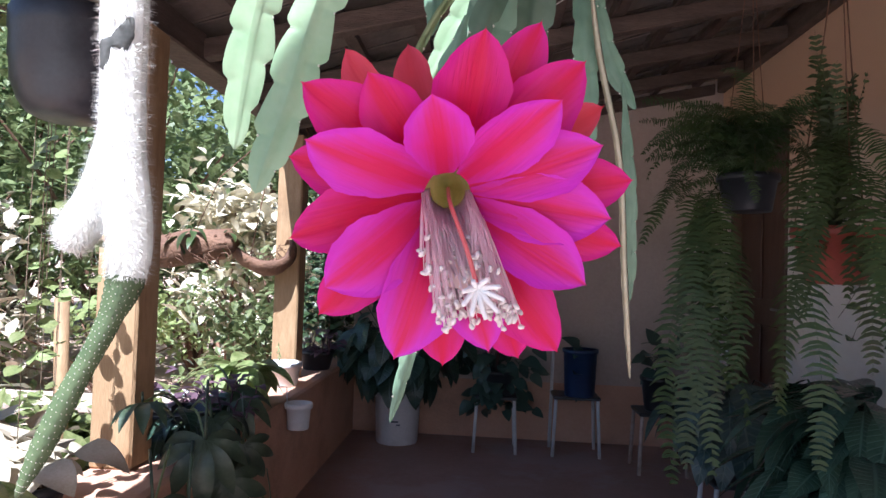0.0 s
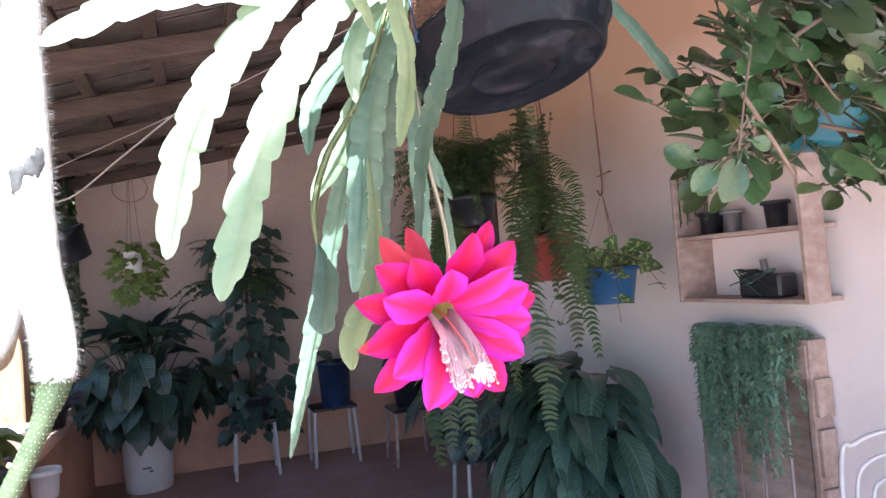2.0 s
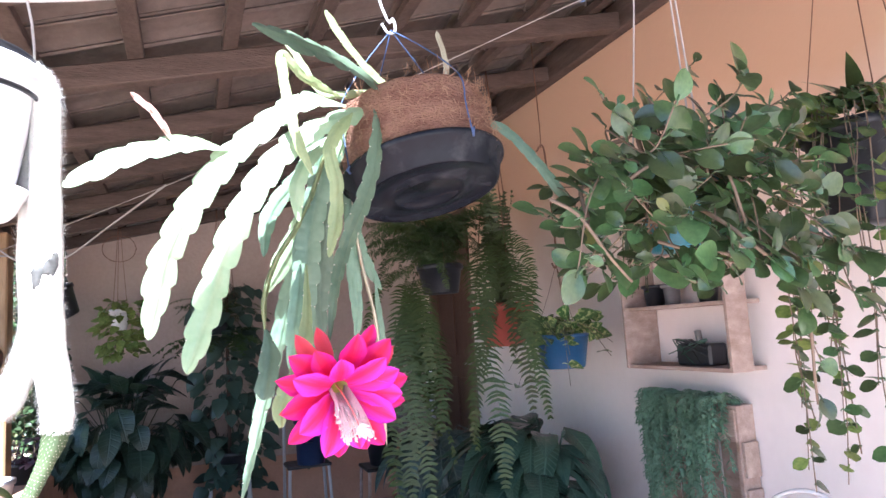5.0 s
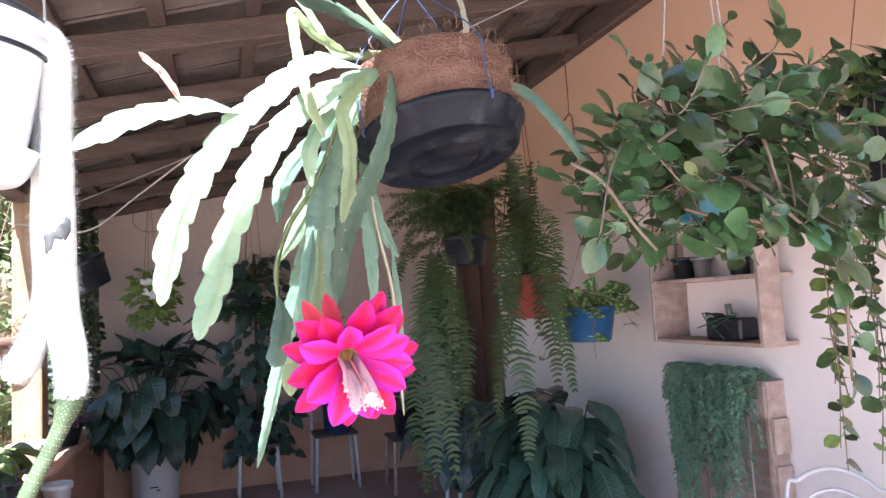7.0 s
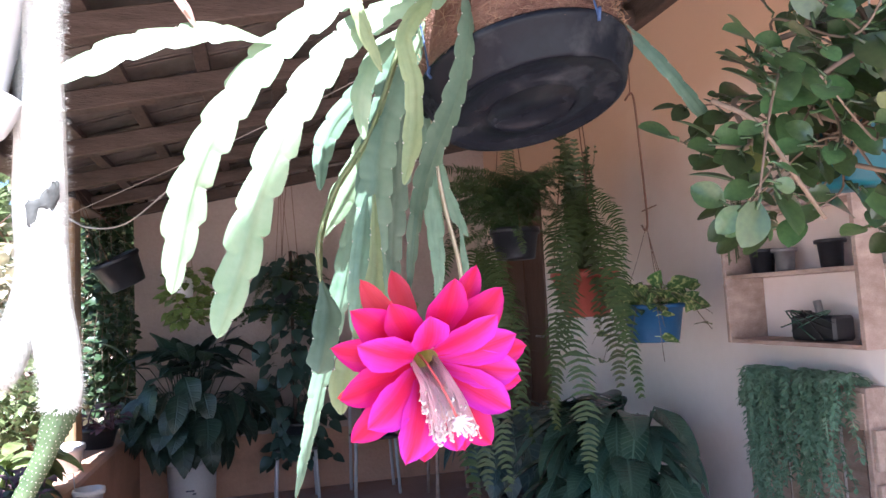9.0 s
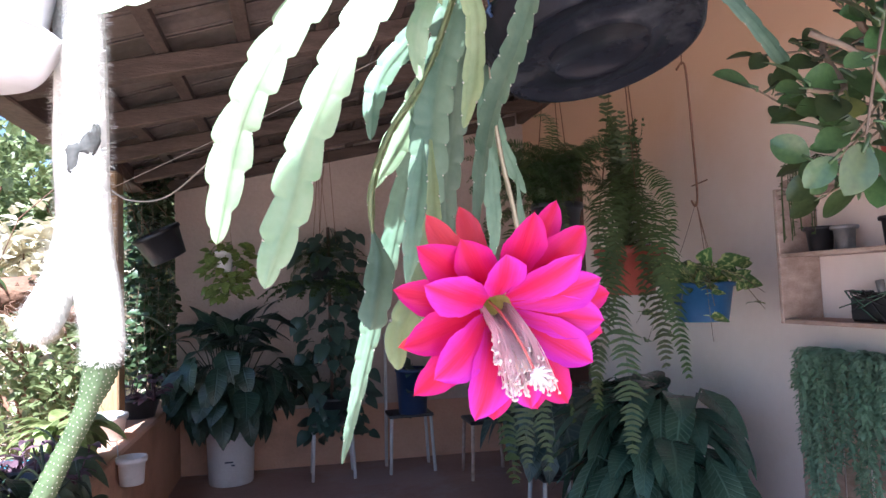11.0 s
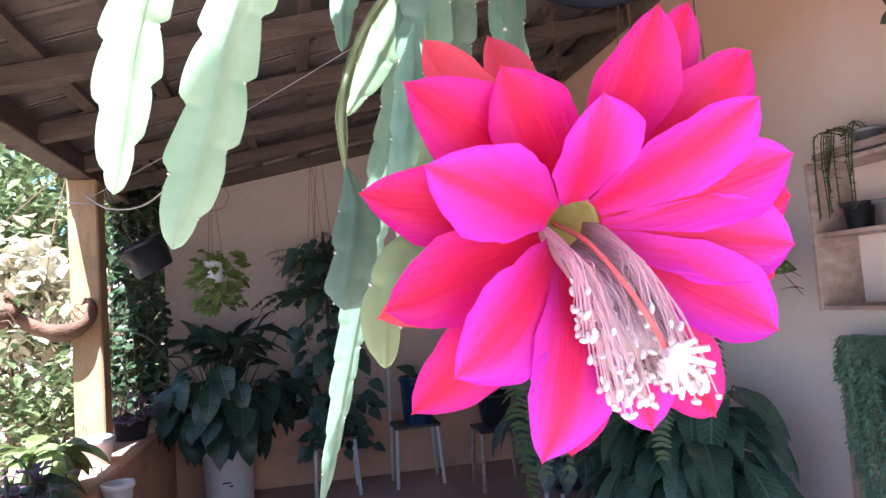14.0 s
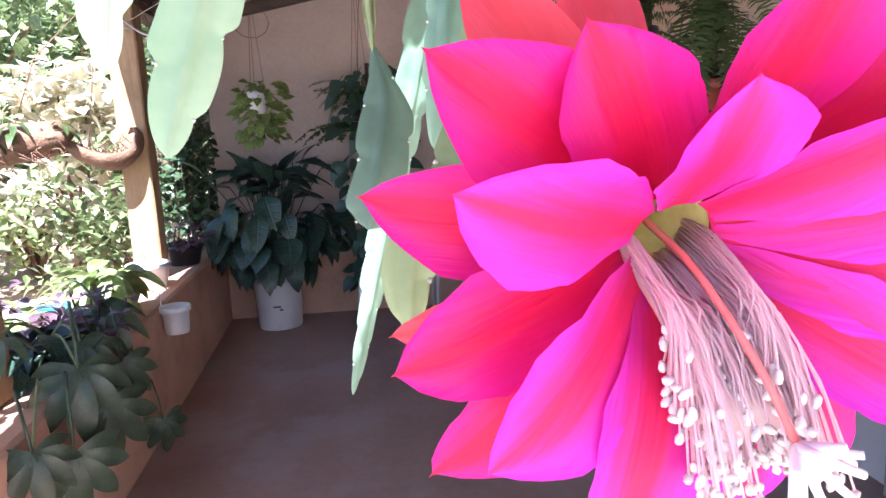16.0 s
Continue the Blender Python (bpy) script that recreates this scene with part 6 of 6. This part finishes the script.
def potted(x, y, z, r, h, potmat, leaves, n, name, label, potlabel, spread=0.06):
    t = thing("flower_pot", potlabel, "pot", at(x, y, z))
    pot("pot_body", r, r * 0.75, h, potmat, t, sides=24)
    soil(r * 0.85, h * 0.85, t)
    q = thing(name, label, "plant", at(x, y, z + h * 0.85))
    for i in range(n):
        part("leaf", random.choice(leaves), q, "", at(R(-spread, spread), R(-spread, spread), 0) @ Matrix.Rotation(R(0, 6.28), 4, "Z") @ Matrix.Scale(R(0.7, 1.2), 4))
    return q


potted(-0.87, 3.22, PARAPET, 0.09, 0.09, M_BLACK, GL, 56, "leafy_plant", "bright green leafy plant on the garden wall", "black pot on the garden wall")
potted(-0.86, 2.90, PARAPET, 0.10, 0.07, M_BLACK, PL, 44, "purple_plant", "purple and cream leaved plant on the garden wall", "wide black pot on the garden wall", 0.1)
BL2 = [arching_leaf("leaf", R(0.09, 0.14), R(0.05, 0.07), R(0.04, 0.12), M_BROAD, R(0.5, 0.9), R(20, 70), 0.06, 1.2) for i in range(5)]
DL = [arching_leaf("leaf", R(0.13, 0.18), R(0.07, 0.10), R(0.04, 0.12), M_DRY_GLARE, R(0.5, 0.9), R(15, 60)) for i in range(5)]
potted(-0.86, 1.75, PARAPET, 0.10, 0.10, M_BLACK, DL, 34, "dry_plant", "pale drying plant on the garden wall", "black pot on the garden wall", 0.08)
potted(-0.86, 1.35, PARAPET, 0.10, 0.10, M_BLACK, GL, 34, "leafy_plant", "bright green leafy plant on the garden wall", "black pot on the garden wall", 0.08)
potted(-0.76, 2.70, PARAPET, 0.08, 0.07, M_BLACK, PL, 60, "purple_plant", "dark purple leaved plant spilling over the garden wall", "small black pot on the garden wall", 0.12)
potted(-0.74, 2.42, PARAPET, 0.07, 0.06, M_BLACK, BL2, 34, "leafy_plant", "dark leafy plant spilling over the garden wall", "small black pot on the garden wall", 0.10)
potted(-0.80, 4.35, PARAPET, 0.11, 0.12, M_BLACK, PL, 40, "purple_plant", "dark purple leaved plant beside the post", "black pot on the garden wall", 0.1)


def palmate(size, mat):
    """A broad leaf of seven deep drooping lobes."""
    pieces = [(*tube([(0, -size * 0.9, -size * 0.1), (0, -size * 0.4, 0.03), (0, 0, 0)], 0.004, 5, 5), None)]
    for i in range(7):
        a = radians(-105 + 35 * i)
        ln = size * (1.0 - 0.35 * abs(i - 3) / 3)
        pieces.append((*blade(ln, ln * 0.28, belly=0.48, tip=1.0, fold=0.25, droop=0.75, rows=9, wave=0.2), Matrix.Rotation(-a, 4, "Z")))
    return data("leaf", *join(pieces), mat)


M_PALM = leafy("lobed leaf", (0.03, 0.055, 0.03), (0.085, 0.12, 0.07), rough=0.4, vary=0.25, through_light=0.15, scale=25)
PM = [palmate(s, M_PALM) for s in (0.19, 0.23, 0.16)]
potp = thing("flower_pot", "black pot on the garden wall", "pot", at(-0.84, 2.50, PARAPET))
pot("pot_body", 0.12, 0.09, 0.12, M_BLACK, potp)
pal = thing("palmate_plant", "dark plant with big deeply lobed leaves hanging over the garden wall", "plant", at(0, 0, PARAPET - 0.60))
for p, w, k in (((-0.63, 2.62, 0.58), (0.15, -0.3, -1), 1.35), ((-0.60, 2.20, 0.70), (0.2, -0.5, -0.7), 1.2), ((-0.60, 2.10, 0.50), (0.1, -0.3, -1), 1.25), ((-0.61, 2.92, 0.24), (0.2, -0.2, -1), 0.85), ((-0.66, 2.40, 0.72), (0.4, -0.5, -0.5), 1.1),
                ((-0.72, 2.74, 0.74), (0.4, -0.4, -0.3), 1.0), ((-0.61, 2.40, 0.52), (0.1, -0.3, -1), 1.2), ((-0.76, 2.12, 0.82), (0.3, -0.6, 0.1), 1.0), ((-0.63, 1.95, 0.58), (0.3, -0.4, -0.8), 1.1), ((-0.98, 2.52, 0.75), (-0.6, -0.4, 0.1), 1.0)):
    base = Vector((-0.81, 2.54, 0.70))
    ob = part("leaf", random.choice(PM), pal, "", aim(p, w, (0.3, -0.7, 0.7), k * R(0.92, 1.05)))
    part("stalk", data("stalk", *tube([base, base.lerp(Vector(p), 0.5) + Vector((0, 0, 0.05)), p], 0.004, 5, 8), M_STEM_PALE), pal)

# ---- lines under the roof ----
thing("wire_line", "thin pale line strung under the roof", "wire", at(0, 0.08, -0.12), me=data("wire_line", *tube([(-0.86, 3.86, 1.92), (0.2, 2.5, 2.08), (1.3, 1.2, 2.34)], 0.002, 4, 12), M_CORD))
thing("cable", "grey cable sagging from the post", "cable", at(0, 0.08, -0.12), me=data("cable", *tube([(-0.86, 3.83, 1.93), (-0.72, 3.7, 1.84), (-0.5, 3.45, 1.82), (-0.25, 3.1, 1.93), (0.0, 2.76, 2.05)], 0.0045, 5, 30), M_CORD))
thing("cable", "grey cable tied round the post top", "cable", at(0, 0.08, -0.12), me=data("cable", *tube([(-0.96, 3.82, 1.90), (-0.80, 3.82, 1.885), (-0.80, 3.99, 1.9)], 0.004, 5), M_CORD))
thing("rope", "white and blue rope strung under the roof edge", "rope", at(0, 0, -0.12), me=data("rope", *tube([(-0.9, 1.12, 2.02), (-0.32, 1.11, 1.99), (0.12, 1.10, 2.05), (0.8, 1.1, 2.2)], 0.004, 6, 24), M_STEEL))

# ---- garden ----
def shrub(name, label, x, y, r, h, n, mat, leaf=(0.09, 0.05), base=0.0, cat="shrub"):
    """Stems and a loose crown of many small leaves with gaps."""
    t = thing(name, label, cat, at(x, y, -0.12))
    lv, lf = blade(leaf[0], leaf[1], rows=3, belly=0.4, fold=0.2, droop=0.3)
    clumps = [Vector((R(-r, r), R(-r, r), base + R(0.25, 1.0) * h)) for i in range(max(6, int(n / 90)))]
    for c in clumps[:14]:
        part("branch", data("branch", *tube([(0, 0, 0), (c.x * 0.3, c.y * 0.3, c.z * 0.5), c], 0.02 * h / 2 + 0.006, 5, 8, 0.3), M_SHELL), t)
    vs, fs = [], []
    for i in range(n):
        c = random.choice(clumps)
        g = Vector((random.gauss(0, 1), random.gauss(0, 1), random.gauss(0, 0.8))) * r * 0.26
        m = aim(c + g, (R(-1, 1), R(-1, 1), R(-0.8, 0.5)), (R(-0.5, 0.5), R(-0.5, 0.5), 1), R(0.7, 1.4))
        k = len(vs)
        vs += [m @ v for v in lv]
        fs += [tuple(q + k for q in f) for f in lf]
    cr_ = part("crown", data("crown", vs, fs, mat, False), t)
    cr_["kind"] = "stuff"
    return t


shrub("garden_tree", "sunlit garden tree with small leaves", -4.2, 8.0, 1.5, 3.2, 2600, M_TREE, (0.14, 0.08), 0.9, "tree")
shrub("garden_tree", "sunlit garden tree with small leaves", -7.5, 9.5, 2.0, 3.8, 2600, M_TREE, (0.18, 0.1), 0.9, "tree")
shrub("garden_tree", "sunlit garden tree with small leaves", -2.2, 9.8, 1.6, 3.4, 2600, M_TREE, (0.15, 0.08), 0.8, "tree")
shrub("garden_tree", "shady garden tree beyond the end wall", 0.6, 9.5, 1.8, 3.6, 1800, M_TREE, (0.16, 0.09), 0.8, "tree")
shrub("garden_tree", "sunlit garden tree with small leaves", -6.2, 4.6, 1.6, 3.0, 2400, M_TREE, (0.14, 0.08), 0.5, "tree")
shrub("garden_shrub", "low sunlit shrub in the garden", -1.9, 3.1, 0.40, 0.6, 800, M_GARDEN)
shrub("garden_shrub", "low sunlit shrub in the garden", -1.6, 1.9, 0.35, 0.6, 700, M_GARDEN, (0.10, 0.06))
shrub("garden_shrub", "low sunlit shrub in the garden", -3.4, 6.4, 0.7, 0.9, 900, M_GARDEN)
shrub("garden_shrub", "low sunlit shrub in the garden", -1.5, 5.9, 0.5, 1.4, 1200, M_TREE)
shrub("garden_shrub", "tall sunlit shrub beside the garden wall", -1.75, 1.45, 0.35, 1.7, 900, M_GARDEN, (0.08, 0.06))
shrub("garden_shrub", "tall sunlit shrub in the garden", -3.2, 2.6, 0.6, 1.8, 1300, M_GARDEN, (0.10, 0.07))
for x0, y0, h in ((-1.42, 2.75, 1.0), (-1.85, 3.9, 0.9), (-2.6, 5.4, 1.1)):
    thing("wooden_stake", "rough wooden stake driven into the garden soil", "stake", me=data("wooden_stake", *tube([(x0, y0, -0.12), (x0 + 0.01, y0, h * 0.5), (x0 - 0.01, y0, h)], 0.028, 7), M_POST), group="stakes")
shrub("garden_tree", "broad distant tree behind the garden", -3.5, 14.0, 3.0, 4.6, 3200, M_TREE, (0.42, 0.26), 0.2, "tree")
shrub("garden_tree", "broad distant tree behind the garden", -9.0, 13.0, 3.0, 5.0, 3200, M_TREE, (0.42, 0.26), 0.2, "tree")
shrub("garden_tree", "broad distant tree behind the garden", -11.0, 7.5, 2.8, 4.8, 3000, M_TREE, (0.40, 0.25), 0.2, "tree")
shrub("garden_tree", "broad distant tree behind the garden", 1.5, 13.5, 3.0, 4.6, 2600, M_TREE, (0.42, 0.26), 0.2, "tree")
# Overexposed sunlit leaves, their glare put in as pale leaf colour.
shrub("garden_shrub", "garden shrub with sun glare put into its pale leaves", -2.3, 6.8, 0.8, 1.9, 1300, M_DRY_GLARE, (0.16, 0.09))
shrub("garden_shrub", "garden shrub with sun glare put into its pale leaves", -4.4, 6.0, 0.9, 1.7, 1300, M_DRY_GLARE, (0.15, 0.09))
shrub("dry_plant", "dry pale broad leaves lying against the garden wall", -1.35, 1.7, 0.30, 0.75, 420, M_DRY_GLARE, (0.17, 0.11))
shrub("dry_plant", "dry pale broad leaves lying against the garden wall", -1.3, 2.35, 0.25, 0.70, 320, M_DRY_GLARE, (0.17, 0.10))
shrub("dry_plant", "dry pale broad leaves lying against the garden wall", -1.7, 3.3, 0.35, 0.45, 320, M_DRY_GLARE, (0.16, 0.10))
bench = thing("garden_bench", "low sun-bleached plank bench in the garden", "bench", at(-2.4, 4.0, -0.12))
part("plank", data("plank", *box(-0.9, 0.9, -0.18, 0.18, 0.42, 0.46, 0.005), M_CRATE, False), bench)
for sx in (-0.7, 0.7):
    part("leg", data("leg", *box(sx - 0.05, sx + 0.05, -0.14, 0.14, 0, 0.42, 0.005), M_CRATE, False), bench)

shrub("garden_shrub", "sunlit hedge plant in the garden", -5.2, 7.2, 1.1, 1.9, 1500, M_TREE, (0.13, 0.08))
shrub("garden_shrub", "sunlit hedge plant in the garden", -3.0, 7.6, 0.9, 1.8, 1400, M_TREE, (0.13, 0.08))
shrub("garden_shrub", "low pale sunlit plant outside the garden wall", -1.45, 2.5, 0.28, 0.55, 500, M_GARDEN, (0.13, 0.08))
shrub("garden_shrub", "low pale sunlit plant outside the garden wall", -1.55, 3.6, 0.30, 0.60, 500, M_GARDEN, (0.13, 0.07))
shrub("garden_shrub", "low pale sunlit plant outside the garden wall", -1.9, 2.3, 0.35, 0.5, 500, M_POTHOS, (0.14, 0.10))
shrub("garden_shrub", "purple-leaved low plant outside the garden wall", -2.1, 4.4, 0.35, 0.45, 500, M_PURPLE, (0.10, 0.07))
tub = thing("plastic_tub", "turquoise plastic tub standing in the garden", "tub", at(-1.75, 4.75, -0.12))
pot("tub_body", 0.26, 0.21, 0.32, M_TEAL, tub)
for x0, y0, mat, lab in ((-2.9, 3.5, M_BLUE, "blue plastic pot on the garden soil"), (-3.1, 3.9, M_RED, "red plastic pot on the garden soil"), (-2.2, 5.3, M_WHITE, "white plastic pot on the garden soil")):
    gp = thing("flower_pot", lab, "pot", at(x0, y0, -0.12))
    pot("pot_body", 0.16, 0.12, 0.26, mat, gp)
